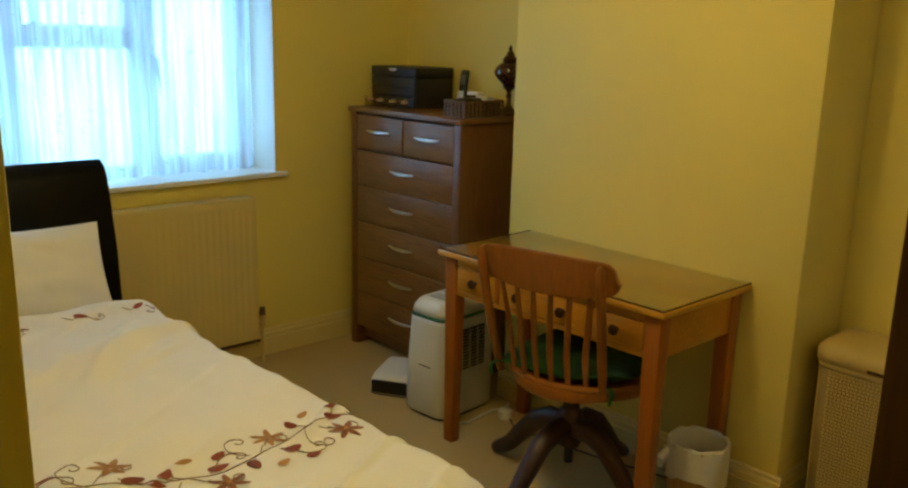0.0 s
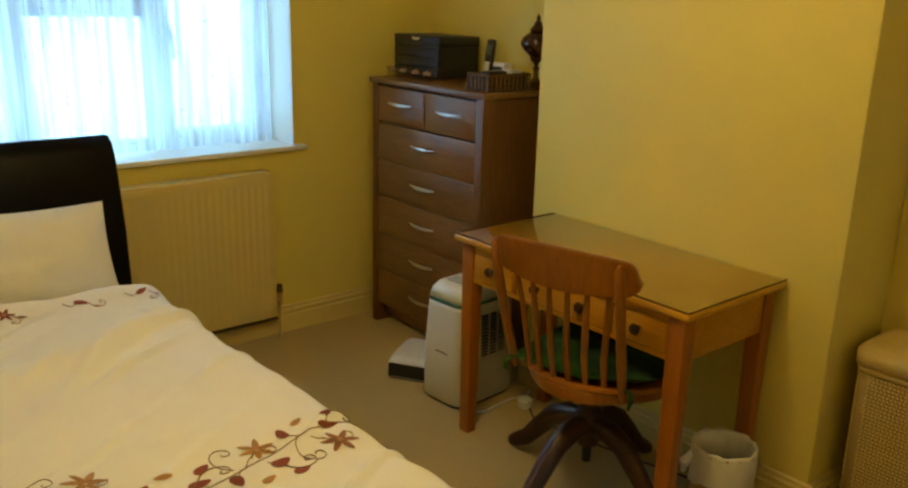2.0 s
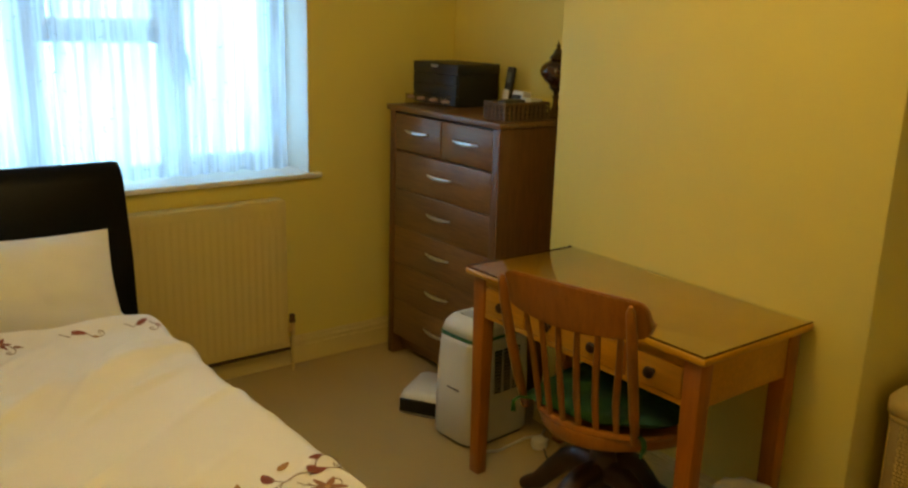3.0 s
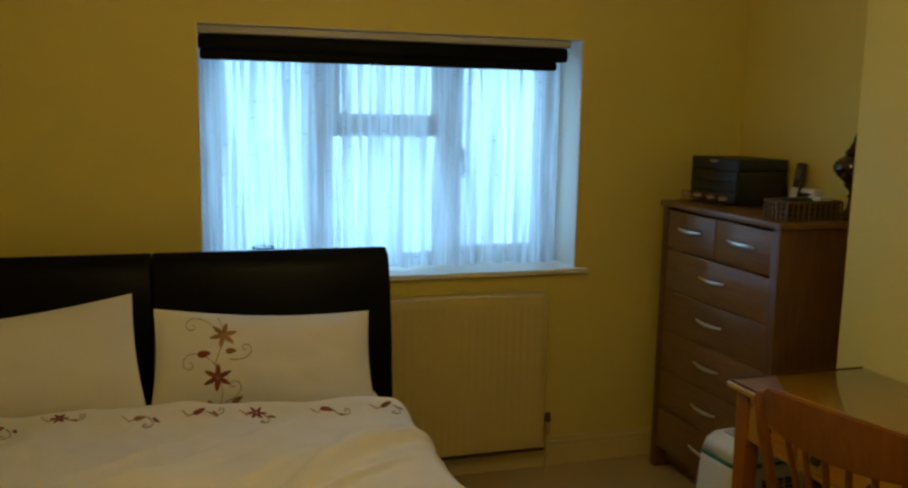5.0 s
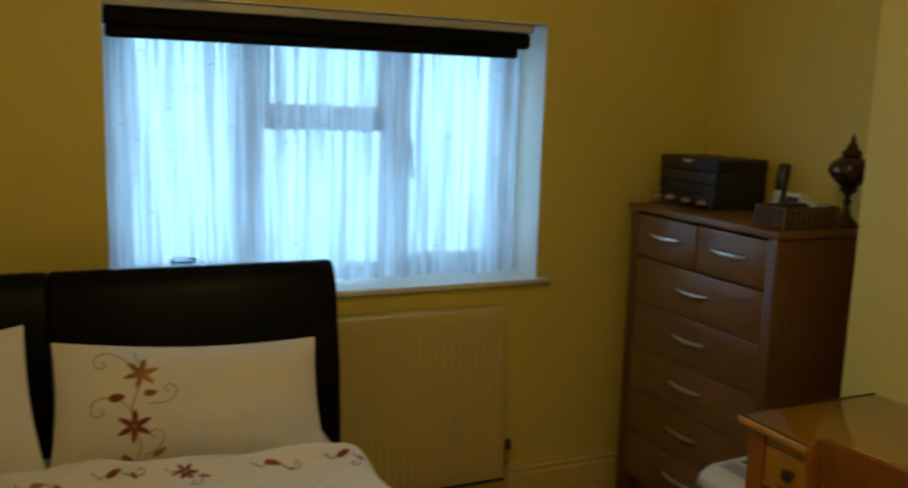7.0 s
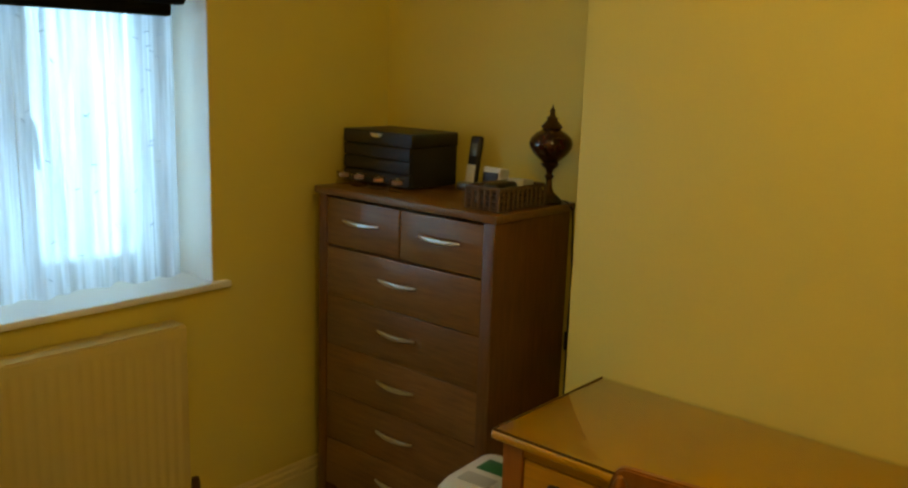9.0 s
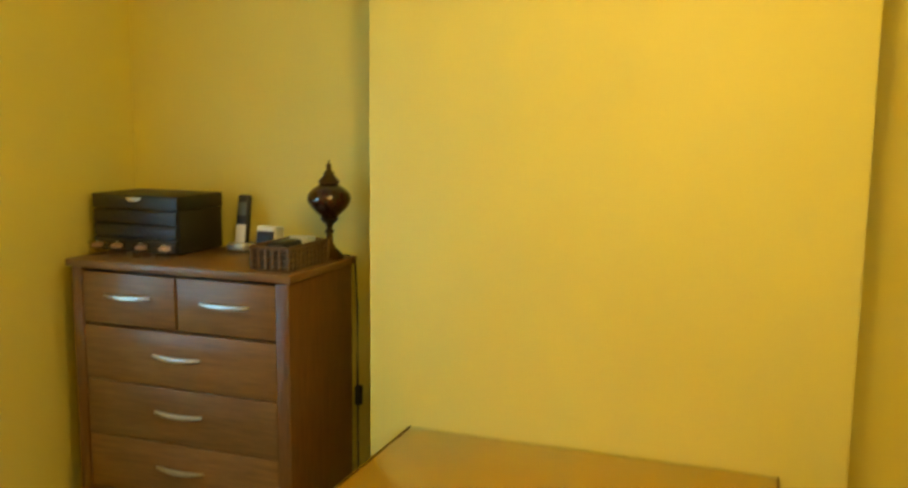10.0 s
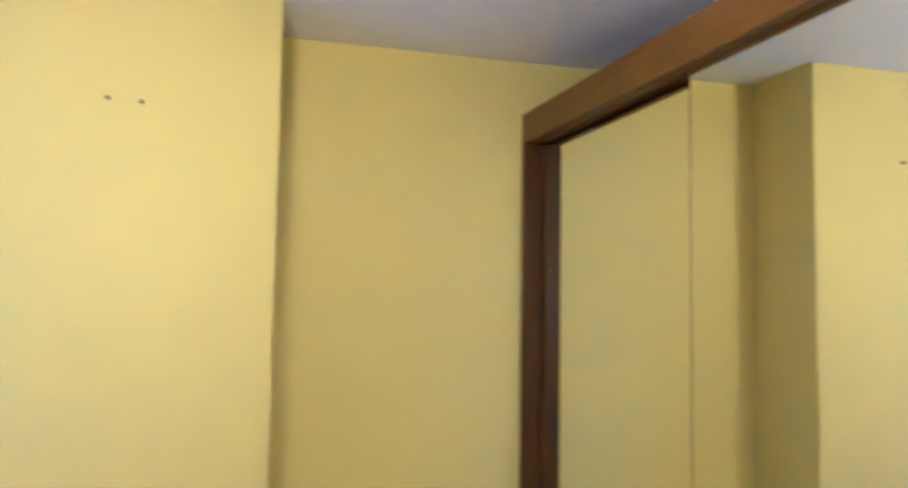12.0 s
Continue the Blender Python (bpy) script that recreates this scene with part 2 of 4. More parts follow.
LEATHER = material("black_leather", (0.004, 0.0036, 0.0036), 0.33, spec=0.12, grain=0.15, scale=60, stain=0.15, stain_scale=6, bump=0.25, bump_scale=240)
FABRIC = material("black_blind_fabric", (0.003, 0.003, 0.0042), 0.6, spec=0.12, grain=0.3, scale=90, stain=0.6, stain_scale=14, bump=0.2)
COTTON = material("cream_cotton", (0.83, 0.82, 0.80), 0.85, spec=0.2, grain=0.03, scale=300, stain=0.02, stain_scale=4, bump=0.25, bump_scale=500, sheen=0.2)
RUST = material("rust_embroidery", (0.26, 0.055, 0.025), 0.7, grain=0.25, scale=300, bump=0.6, bump_scale=700, per_piece=0.2)
TAN = material("tan_embroidery", (0.42, 0.22, 0.08), 0.7, grain=0.3, scale=300, bump=0.6, bump_scale=700, per_piece=0.25)
RUSTY = material("brown_embroidery", (0.30, 0.12, 0.05), 0.7, grain=0.25, scale=300, bump=0.6, bump_scale=700, per_piece=0.2)
STEM = material("stem_thread", (0.23, 0.13, 0.075), 0.7, grain=0.2, scale=300)
CHROME = material("brushed_steel", (0.74, 0.73, 0.71), 0.38, 1.0, grain=0.05, scale=120)
BRASS = material("aged_brass", (0.72, 0.52, 0.23), 0.42, 1.0, grain=0.12, scale=40)
BLACKP = material("black_plastic", (0.012, 0.012, 0.013), 0.4, grain=0.05)
WHITEP = material("white_plastic", (0.74, 0.74, 0.70), 0.35, grain=0.01, stain=0.03, stain_scale=6)
GREENP = material("green_plastic", (0.02, 0.17, 0.07), 0.4)
BOXM = material("black_leatherette", (0.020, 0.019, 0.018), 0.45, grain=0.1, scale=80, stain=0.08, bump=0.15, bump_scale=260)
WICKER = material("dark_wicker", (0.085, 0.045, 0.020), 0.45, grain=0.4, scale=60, per_piece=0.35)
CREAMP = material("cream_weave", (0.60, 0.46, 0.19), 0.5, grain=0.05, scale=50, stain=0.04)
CUSHION = material("green_cushion", (0.018, 0.070, 0.012), 0.9, spec=0.2, grain=0.6, scale=18, stain=0.65, stain_scale=7, bump=0.4, bump_scale=300, sheen=0.03)
LINER = material("white_bin_liner", (0.72, 0.68, 0.58), 0.4, grain=0.03, bump=0.5, bump_scale=30)
BINWOOD = material("pale_bin_wood", (0.42, 0.24, 0.09), 0.5, grain=0.2, scale=12, stretch=(8, 8, 0.8), per_piece=0.12)
PANE = sheet_glass("window_glass")
NET = sheer("net_voile")
BLUEPAPER = material("pale_paper", (0.6, 0.6, 0.58), 0.6)
LAMPGLASS = material("dark_mosaic_glass", (0.045, 0.012, 0.008), 0.16, grain=0.9, scale=55, stain=0.5, stain_scale=30, coat=0.5)
LAMPMETAL = material("dark_bronze", (0.10, 0.055, 0.02), 0.36, 0.9, grain=0.3, scale=60)

# ---- the room ----
floor = structure("floor", bm_box(WALL_W - .2, ALC + .2, WALL_S - .2, 0.45, -.12, 0), CARPET, "beige cut-pile carpet over the whole bedroom floor", "floor", False)

WX0, WX1, WZ0, WZ1 = -2.012, -0.457, 0.865, 1.853
b = bm_box(WALL_W - .2, WX0, 0, .42, 0, CEIL + .1)
bm_box(WX1, ALC + .2, 0, .42, 0, CEIL + .1, bm=b)
bm_box(WX0, WX1, 0, .42, 0, WZ0, bm=b)
bm_box(WX0, WX1, 0, .42, WZ1, CEIL + .1, bm=b)
structure("wall_north", b, PAINT, "cream painted wall with a deep window opening", "wall", False)
structure("wall_east", bm_box(ALC, ALC + .2, WALL_S - .2, 0, 0, CEIL + .1), PAINT, "cream painted wall in the alcoves beside the chimney breast", "wall", False)
structure("chimney_breast", bm_box(0, ALC, BY1, BY0, 0, CEIL + .05, .004, 2), PAINT, "plain cream yellow painted chimney breast", "wall")
structure("wall_south", bm_box(WALL_W - .2, ALC, WALL_S - .2, WALL_S, 0, CEIL + .1), PAINT, "cream painted wall behind the wardrobe", "wall", False)
structure("wall_west", bm_box(WALL_W - .2, WALL_W, WALL_S, 0, 0, CEIL + .1), PAINT, "cream painted wall beside the bed", "wall", False)
structure("wall_partition", bm_box(WALL_W, -2.444, -3.0, -2.9, 0, CEIL + .05, .004, 2), PAINT, "cream painted short wall at the entrance", "wall")
b = bm_box(WALL_W - .2, ALC + .2, WALL_S - .2, -.34, CEIL, CEIL + .12)
bm_outline([(-.345, CEIL), (.0, 2.262), (.3, 2.262), (.3, CEIL + .12), (-.345, CEIL + .12)], "x", WALL_W, ALC, bm=b)
structure("ceiling", b, CEILING, "matt white ceiling sloping down above the window wall", "ceiling", False)

# skirting boards with a moulded top
SK = [(0, 0), (.018, 0), (.018, .082), (.011, .086), (.014, .096), (.014, .106), (.007, .111), (.007, .124), (0, .130)]


def skirting(x0, y0, x1, y1, nx, ny):
    b = bmesh.new()
    ends = []
    for x, y in ((x0, y0), (x1, y1)):
        ends.append([b.verts.new((x + nx * u, y + ny * u, z)) for u, z in SK])
    n = len(SK)
    for k in range(n):
        b.faces.new((ends[0][k], ends[0][(k + 1) % n], ends[1][(k + 1) % n], ends[1][k]))
    b.faces.new(ends[0][::-1])
    b.faces.new(ends[1])
    bmesh.ops.recalc_face_normals(b, faces=b.faces)
    return structure("baseboard", b, GLOSS, "cream gloss skirting board with a moulded top edge", "skirting board")


skirting(WALL_W, 0, ALC, 0, 0, -1)
skirting(0, BY0 + .018, 0, BY1 - .018, -1, 0)
skirting(0, BY1, ALC, BY1, 0, -1)
skirting(0, BY0, ALC, BY0, 0, 1)
skirting(ALC, -.018, ALC, BY0 + .018, -1, 0)
skirting(ALC, BY1 - .018, ALC, -3.2, -1, 0)
skirting(WALL_W, -.018, WALL_W, -2.9, 1, 0)

# ---- window ----
WY = 0.27
window = tagged(new("window_1"), "white plastic casement window with a small top light", "window", "", "structure")
window.location = (0, 0, 0)
b = bm_box(WX0, WX0 + .06, WY, WY + .07, WZ0, WZ1, .004)
bm_box(WX1 - .06, WX1, WY, WY + .07, WZ0, WZ1, .004, bm=b)
bm_box(WX0 + .06, WX1 - .06, WY, WY + .07, WZ0, WZ0 + .06, .004, bm=b)
bm_box(WX0 + .06, WX1 - .06, WY, WY + .07, WZ1 - .06, WZ1, .004, bm=b)
part("window_frame", b, UPVC, window)
M1, M2 = -1.505, -0.965
for x in (M1, M2):
    part("mullion", bm_box(x - .035, x + .035, WY, WY + .07, WZ0 + .06, WZ1 - .06, .004), UPVC, window)
part("transom", bm_box(M1 + .035, M2 - .035, WY, WY + .07, 1.435, 1.50, .004), UPVC, window)


def sash(x0, x1, z0, z1, wide=.036):
    b = bm_box(x0, x0 + wide, WY - .015, WY + .05, z0, z1, .005)
    bm_box(x1 - wide, x1, WY - .015, WY + .05, z0, z1, .005, bm=b)
    bm_box(x0 + wide, x1 - wide, WY - .015, WY + .05, z0, z0 + wide, .005, bm=b)
    bm_box(x0 + wide, x1 - wide, WY - .015, WY + .05, z1 - wide, z1, .005, bm=b)
    s = part("sash", b, UPVC, window)
    pane = part("pane", bm_box(x0 + wide, x1 - wide, WY + .02, WY + .026, z0 + wide, z1 - wide), PANE, s, "clear window glass", False)
    pane.visible_shadow = False
    return s


sl = sash(WX0 + .055, M1 - .03, WZ0 + .055, WZ1 - .055)
sr = sash(M2 + .03, WX1 - .055, WZ0 + .055, WZ1 - .055)
sash(M1 + .03, M2 - .03, 1.495, WZ1 - .055, .035)
pane = part("pane", bm_box(M1 + .035, M2 - .035, WY + .02, WY + .026, WZ0 + .06, 1.435), PANE, window, "clear window glass", False)
pane.visible_shadow = False
for s, x, d in ((sl, M1 - .055, 1), (sr, M2 + .055, -1)):
    b = bm_box(x - .011, x + .011, WY - .027, WY - .014, 1.355, 1.41, .003)
    bm_rod((x, WY - .027, 1.385), (x, WY - .05, 1.385), .009, bm=b)
    bm_tube([(x, WY - .047, 1.39), (x - .002 * d, WY - .05, 1.35), (x - .008 * d, WY - .05, 1.26)], [.01, .009, .007], 8, bm=b)
    part("handle", b, material("handle_grey", (.16, .16, .17), .4), s, "grey metal casement handle")
for x in (M1 + .055, M2 - .055):
    part("catch", bm_box(x - .018, x + .018, WY - .03, WY - .001, 1.44, 1.49, .004), material("brown_catch", (0.22, 0.08, 0.05), .5), window, "small brown window catch")
part("window_sill", bm_box(WX0 - .05, WX1 + .05, -.032, .0, .866, .888, .006), WHITE, window)
part("sill_board", bm_box(WX0, WX1, -.001, WY, .867, .886), WHITE, window, "white painted inner window board")
# plaster reveals
for x0, x1 in ((WX0, WX0 + .004), (WX1 - .004, WX1)):
    part("reveal", bm_box(x0, x1, 0.001, WY, .886, WZ1), WHITE, window, "white painted window reveal", False)
part("reveal_head", bm_box(WX0 + .004, WX1 - .004, 0.001, WY, WZ1 - .004, WZ1), WHITE, window, "white painted window head", False)

# distance outside: pale overcast sky above dim house fronts
bd = bpy.data.materials.new("overcast_distance")
bd.use_nodes = True
t = bd.node_tree
t.nodes.remove(t.nodes["Principled BSDF"])
em = t.nodes.new("ShaderNodeEmission")
co = t.nodes.new("ShaderNodeTexCoord")
sep = t.nodes.new("ShaderNodeSeparateXYZ")
ramp = t.nodes.new("ShaderNodeValToRGB")
ramp.color_ramp.elements[0].position, ramp.color_ramp.elements[0].color = 0.2, (0.165, 0.46, 0.76, 1)
ramp.color_ramp.elements[1].position, ramp.color_ramp.elements[1].color = 0.75, (0.235, 0.64, 0.99, 1)
nz = t.nodes.new("ShaderNodeTexNoise")
nz.inputs["Scale"].default_value, nz.inputs["Detail"].default_value = 1.3, 3
ad = t.nodes.new("ShaderNodeMath")
ad.operation = "MULTIPLY_ADD"
ad.inputs[1].default_value = 0.5
t.links.new(co.outputs["Object"], sep.inputs[0])
t.links.new(co.outputs["Object"], nz.inputs["Vector"])
hz = t.nodes.new("ShaderNodeMapRange")
hz.inputs["From Min"].default_value, hz.inputs["From Max"].default_value = 0.0, 4.0
t.links.new(sep.outputs[2], hz.inputs["Value"])
t.links.new(nz.outputs[0], ad.inputs[0])
t.links.new(hz.outputs[0], ad.inputs[2])
t.links.new(ad.outputs[0], ramp.inputs[0])
t.links.new(ramp.outputs[0], em.inputs[0])
em.inputs[1].default_value = DAY
t.links.new(em.outputs[0], t.nodes["Material Output"].inputs[0])
structure("backdrop", bm_box(-7.0, 5.0, 3.4, 3.42, -2.5, 6.0), bd, "pale overcast daylight beyond the window", "backdrop", False)

# net curtain: three gathered drops
net = thing("net_curtain", "sheer white net curtain gathered across the window", "curtain")


def drop(x0, x1, seed):
    b = bmesh.new()
    nx, nzz = 150, 14
    rnd = random.Random(seed)
    ph = [rnd.uniform(0, 6.28) for _ in range(4)]
    rows = []
    for j in range(nzz + 1):
        v = j / nzz
        z = .896 + (1.80 - .896) * v
        row = []
        for i in range(nx + 1):
            u = i / nx
            x = x0 + (x1 - x0) * u
            a = .010 * math.sin(44 * x + ph[0] + .5 * math.sin(3 * v)) + .006 * math.sin(91 * x + ph[1]) + .008 * math.sin(17 * x + ph[2] + v)
            hem = .004 * math.sin(60 * x) if j == 0 else 0
            row.append(b.verts.new((x, WY - .145 + a * (.75 + .5 * (1 - v)), z + hem)))
        rows.append(row)
    for q, s in zip(rows, rows[1:]):
        for k in range(nx):
            b.faces.new((q[k], q[k + 1], s[k + 1], s[k]))
    return b


part("drop", drop(WX0 + .008, -1.47, 1), NET, net)
part("drop", drop(-1.468, -1.0, 2), NET, net)
part("drop", drop(-.998, WX1 - .045, 3), NET, net)
part("wire", bm_rod((WX0 + .004, WY - .145, 1.80), (WX1 - .004, WY - .145, 1.80), .004), WHITE, net, "white curtain wire")
b = bmesh.new()
rnd = random.Random(5)
for k in range(90):
    x, z = rnd.uniform(WX0 + .05, WX1 - .09), rnd.uniform(.93, 1.70)
    a = rnd.uniform(-.9, .9)
    bm_rod((x - .008 * math.cos(a), WY - .171, z - .008 * math.sin(a)), (x + .008 * math.cos(a), WY - .171, z + .008 * math.sin(a)), .0016, n=5, bm=b)
tagged(part("sprig_pattern", b, material("sprig_thread", (0.35, 0.4, 0.5), .8), net, "small scattered embroidered sprigs"), "", "", "", "stuff")

blind = thing("roller_blind", "black fabric blind drawn up at the window head", "blind")
part("head_rail", bm_box(WX0 + .005, -.512, .006, .075, WZ1 - .036, WZ1 - .008, .004), material("rail_grey", (.50, .50, .50), .35), blind, "grey metal blind head rail")
b = bm_box(WX0 + .006, -.518, .014, .072, 1.758, WZ1 - .038, .014, 4)
part("folded_fabric", b, FABRIC, blind)
part("bottom_bar", bm_box(WX0 + .012, -.560, .028, .066, 1.722, 1.762, .012, 4), FABRIC, blind)
dish = thing("glass_tumbler", "clear glass tumbler standing on the window sill", "glass", (-1.775, .09, .887))
part("bowl", bm_lathe([(.0, 0), (.032, 0), (.040, .06), (.044, .112), (.041, .112), (.037, .06), (.029, .008), (.0, .008)], 24), glass("dish_glass", (.75, .85, .9)), dish)
part("rim", bm_tube([(.0425 * math.cos(2 * math.pi * k / 28), .0425 * math.sin(2 * math.pi * k / 28), .113) for k in range(28)], .0028, 6, True), material("dark_rim", (.03, .03, .035), .3), dish, "dark glass rim")

# ---- radiator ----
rad = thing("radiator", "cream enamelled panel radiator under the window", "radiator", (-1.2, -.05, .122))
RX0, RX1, RZ = -.55, .578, .668
b = bmesh.new()
front = []
n = 34
for i in range(n * 8 + 1):
    x = RX0 + .012 + (RX1 - RX0 - .024) * i / (n * 8)
    front.append((x, -.0500 - .0015 * (1 - math.cos(2 * math.pi * i / 8))))
rows = []
for z in (.03, .045, RZ - .045, RZ - .03):
    edge_row = z in (.03, RZ - .03)
    rows.append([b.verts.new((x, -.05 if edge_row else y, z)) for x, y in front])
for q, s in zip(rows, rows[1:]):
    for k in range(len(front) - 1):
        b.faces.new((q[k], q[k + 1], s[k + 1], s[k]))
bm_box(RX0, RX1, -.05, -.03, 0, RZ, .006, bm=b)
part("panel", b, RAD, rad)
part("top_grille", bm_box(RX0 + .004, RX1 - .004, -.046, .03, RZ - .002, RZ + .006, .003), RAD, rad)
for x in (RX0 + .002, RX1 - .006):
    part("end_cap", bm_box(x, x + .004, -.030, .03, .03, RZ - .002), RAD, rad)
for x in (-.3, .35):
    part("bracket", bm_box(x - .02, x + .02, -.03, .05, .1, .5), RAD, rad)
b = bm_rod((.578, -.03, .075), (.605, -.03, .075), .009)
bm_rod((.605, -.03, .05), (.605, -.03, .11), .012, bm=b)
part("valve", b, BRASS, rad, "brass radiator valve")
part("valve_cap", bm_rod((.605, -.03, .11), (.605, -.03, .145), .015, .012, 14), material("brown_cap", (.10, .05, .02), .5), rad, "brown plastic valve cap")
# Pipe coloured dark: the shade of the gap under the panel is in it.
part("return_pipe", bm_rod((RX0 + .05, -.012, -.022), (.60, -.012, -.022), .0075), material("shaded_pipe", (.16, .10, .05), .5, grain=.1), rad, "pipe under the panel, darkened for the shaded gap")
part("pipe", bm_rod((.605, -.03, .05), (.605, -.03, -.122), .0075), RAD, rad, "painted copper pipe into the floor")

# ---- bed ----
BX0, BX1, BYH, BYF = -3.00, -1.40, -.36, -2.36
bed = thing("bed", "double bed with a black leather sleigh headboard", "bed", ((BX0 + BX1) / 2, (BYH + BYF) / 2, 0))
ox, oy = -(BX0 + BX1) / 2, -(BYH + BYF) / 2


def at_bed(b):
    return moved(b, Matrix.Translation((ox, oy, 0)))


# headboard: padded, leaning back, its top rolled over
prof = [(-.335, .05), (-.335, .50), (-.32, .70), (-.285, .88), (-.265, .97), (-.245, 1.012), (-.21, 1.036), (-.17, 1.032), (-.145, 1.01), (-.14, .97), (-.16, .94), (-.18, .90), (-.22, .70), (-.235, .50), (-.235, .05)]
for x0, x1 in ((-3.03, -2.1853), (-2.1847, -1.342)):
    b = bm_outline(prof, "x", x0, x1)
    side = [e for e in b.edges if all(abs(v.co.x - e.verts[0].co.x) < 1e-6 for v in e.verts)]
    bmesh.ops.bevel(b, geom=side, offset=.012, segments=3, affect="EDGES", profile=.5)
    part("headboard_panel", at_bed(b), LEATHER, bed, "black padded leather panel with rolled top")
for x0, x1 in ((-1.40, -1.355), (-3.015, -2.97)):
    part("side_rail", at_bed(bm_box(x0, x1, BYF + .06, -.30, .14, .36, .015, 3)), LEATHER, bed)
part("foot_rail", at_bed(bm_box(-2.97, -1.40, BYF + .06, BYF + .11, .14, .36, .015, 3)), LEATHER, bed)
for x in (-2.96, -1.42):
    for y in (BYF + .1, -.5):
        part("leg", at_bed(bm_rod((x, y, 0), (x, y, .15), .025, .03)), CHAIRDARK, bed)
part("mattress", at_bed(bm_box(-2.96, -1.41, BYF + .10, -.345, .33, .545, .05, 4)), COTTON, bed, "white mattress")


def duvet_z(x, y):
    """Height of the duvet's top: a soft crown, long folds, and drooping sides."""
    u = (x - BX0) / (BX1 - BX0)
    z = .600 + .022 * math.sin(math.pi * min(max(u, 0), 1))
    z += .012 * noise.noise((x * 3.0, y * 2.2, 1.0)) + .007 * noise.noise((x * 8, y * 6, 4.0)) + .0035 * noise.noise((x * 17, y * 12, 2.0))
    a = .82 * x + .57 * y
    c = -.57 * x + .82 * y
    w = noise.noise((x * 1.7, y * 1.7, 9.0))
    calm = min(1, max(.1, (hem_y(min(max(x, BX0), BX1)) - y) / .3))
    for f, ph, amp, sharp in ((5.5, .3, .034, 4), (9.5, 1.9, .024, 6), (17.0, 4.0, .012, 9)):
        g = abs(math.sin(f * c + 1.6 * noise.noise((a * 1.3, c * .9, f)) + .5 * math.sin(2.2 * a + ph) + ph))
        amp *= calm
        z += amp * g ** (sharp * 3) * min(1, max(0, .42 + 1.7 * noise.noise((a * 2.1 + ph, c * 3.0, 3.0 + f))))
        z -= amp * .45 * max(0, g - .82) / .18 * (1 - g ** (sharp * 3)) * min(1, max(0, .3 + 1.5 * noise.noise((a * 2.1 + ph, c * 3.0, 3.0 + f))))
    dh = hem_y(min(max(x, BX0), BX1)) - y
    z += .026 * math.exp(-((dh - .012) / .065) ** 2)
    return z


def drape(x, y):
    """A point of the duvet: past the mattress edge it rolls over and hangs."""
    R = .075
    edge_r, edge_l, edge_f = BX1 - .072 + .055 * min(1, max(0, (-.75 - y) / 1.5)), BX0 + .055, BYF + .06

    def roll(d):
        if d <= 0:
            return 0, 0
        if d < R * 1.57:
            return R * math.sin(d / R), R * (1 - math.cos(d / R))
        return R + .10 * (d - R * 1.57), R + (d - R * 1.57)
    dx, s = (x - edge_r, 1) if x > edge_r else ((edge_l - x, -1) if x < edge_l else (0, 0))
    dy = edge_f - y if y < edge_f else 0
    d = math.hypot(dx, dy)
    o, fall = roll(d)
    cx, cy = min(max(x, edge_l), edge_r), max(y, edge_f)
    nx_, ny_ = (s * dx / d, -dy / d) if d > 0 else (0, 0)
    z = duvet_z(cx, cy) - fall
    if d > R:
        o += .016 * math.sin(19 * (cx + cy) + 2 * noise.noise((cx * 4, cy * 4, 2))) * min(1, (d - R) / .2)
    return Vector((cx + nx_ * o, cy + ny_ * o, max(z, .16)))


duvet = thing("duvet", "cream cotton duvet with embroidered vines, slightly rumpled", "duvet", ((BX0 + BX1) / 2, -1.5, .6))
off = Matrix.Translation((-(BX0 + BX1) / 2, 1.5, -.6))
b = bmesh.new()
X0, X1, Y0, Y1 = BX0 - .30, BX1 + .30, BYF - .28, -.50
NX, NY = 260, 260


def hem_y(x):
    return -.705 - .035 * math.sin(2.2 * (x + 2.2)) - .05 * max(0, (x + 1.62)) + .010 * math.sin(23 * x)


rows = []
for j in range(NY + 1):
    row = []
    for i in range(NX + 1):
        x = X0 + (X1 - X0) * i / NX
        y1 = hem_y(min(max(x, BX0), BX1))
        y = Y0 + (y1 - Y0) * j / NY
        p = drape(x, y)
        row.append(b.verts.new(p))
    rows.append(row)
for q, s in zip(rows, rows[1:]):
    for k in range(NX):
        b.faces.new((q[k], q[k + 1], s[k + 1], s[k]))
last = rows[-1]
low = [b.verts.new(v.co + Vector((0, .012, -.05))) for v in last]
for k in range(NX):
    b.faces.new((last[k], last[k + 1], low[k + 1], low[k]))
part("cover", moved(b, off), COTTON, duvet)


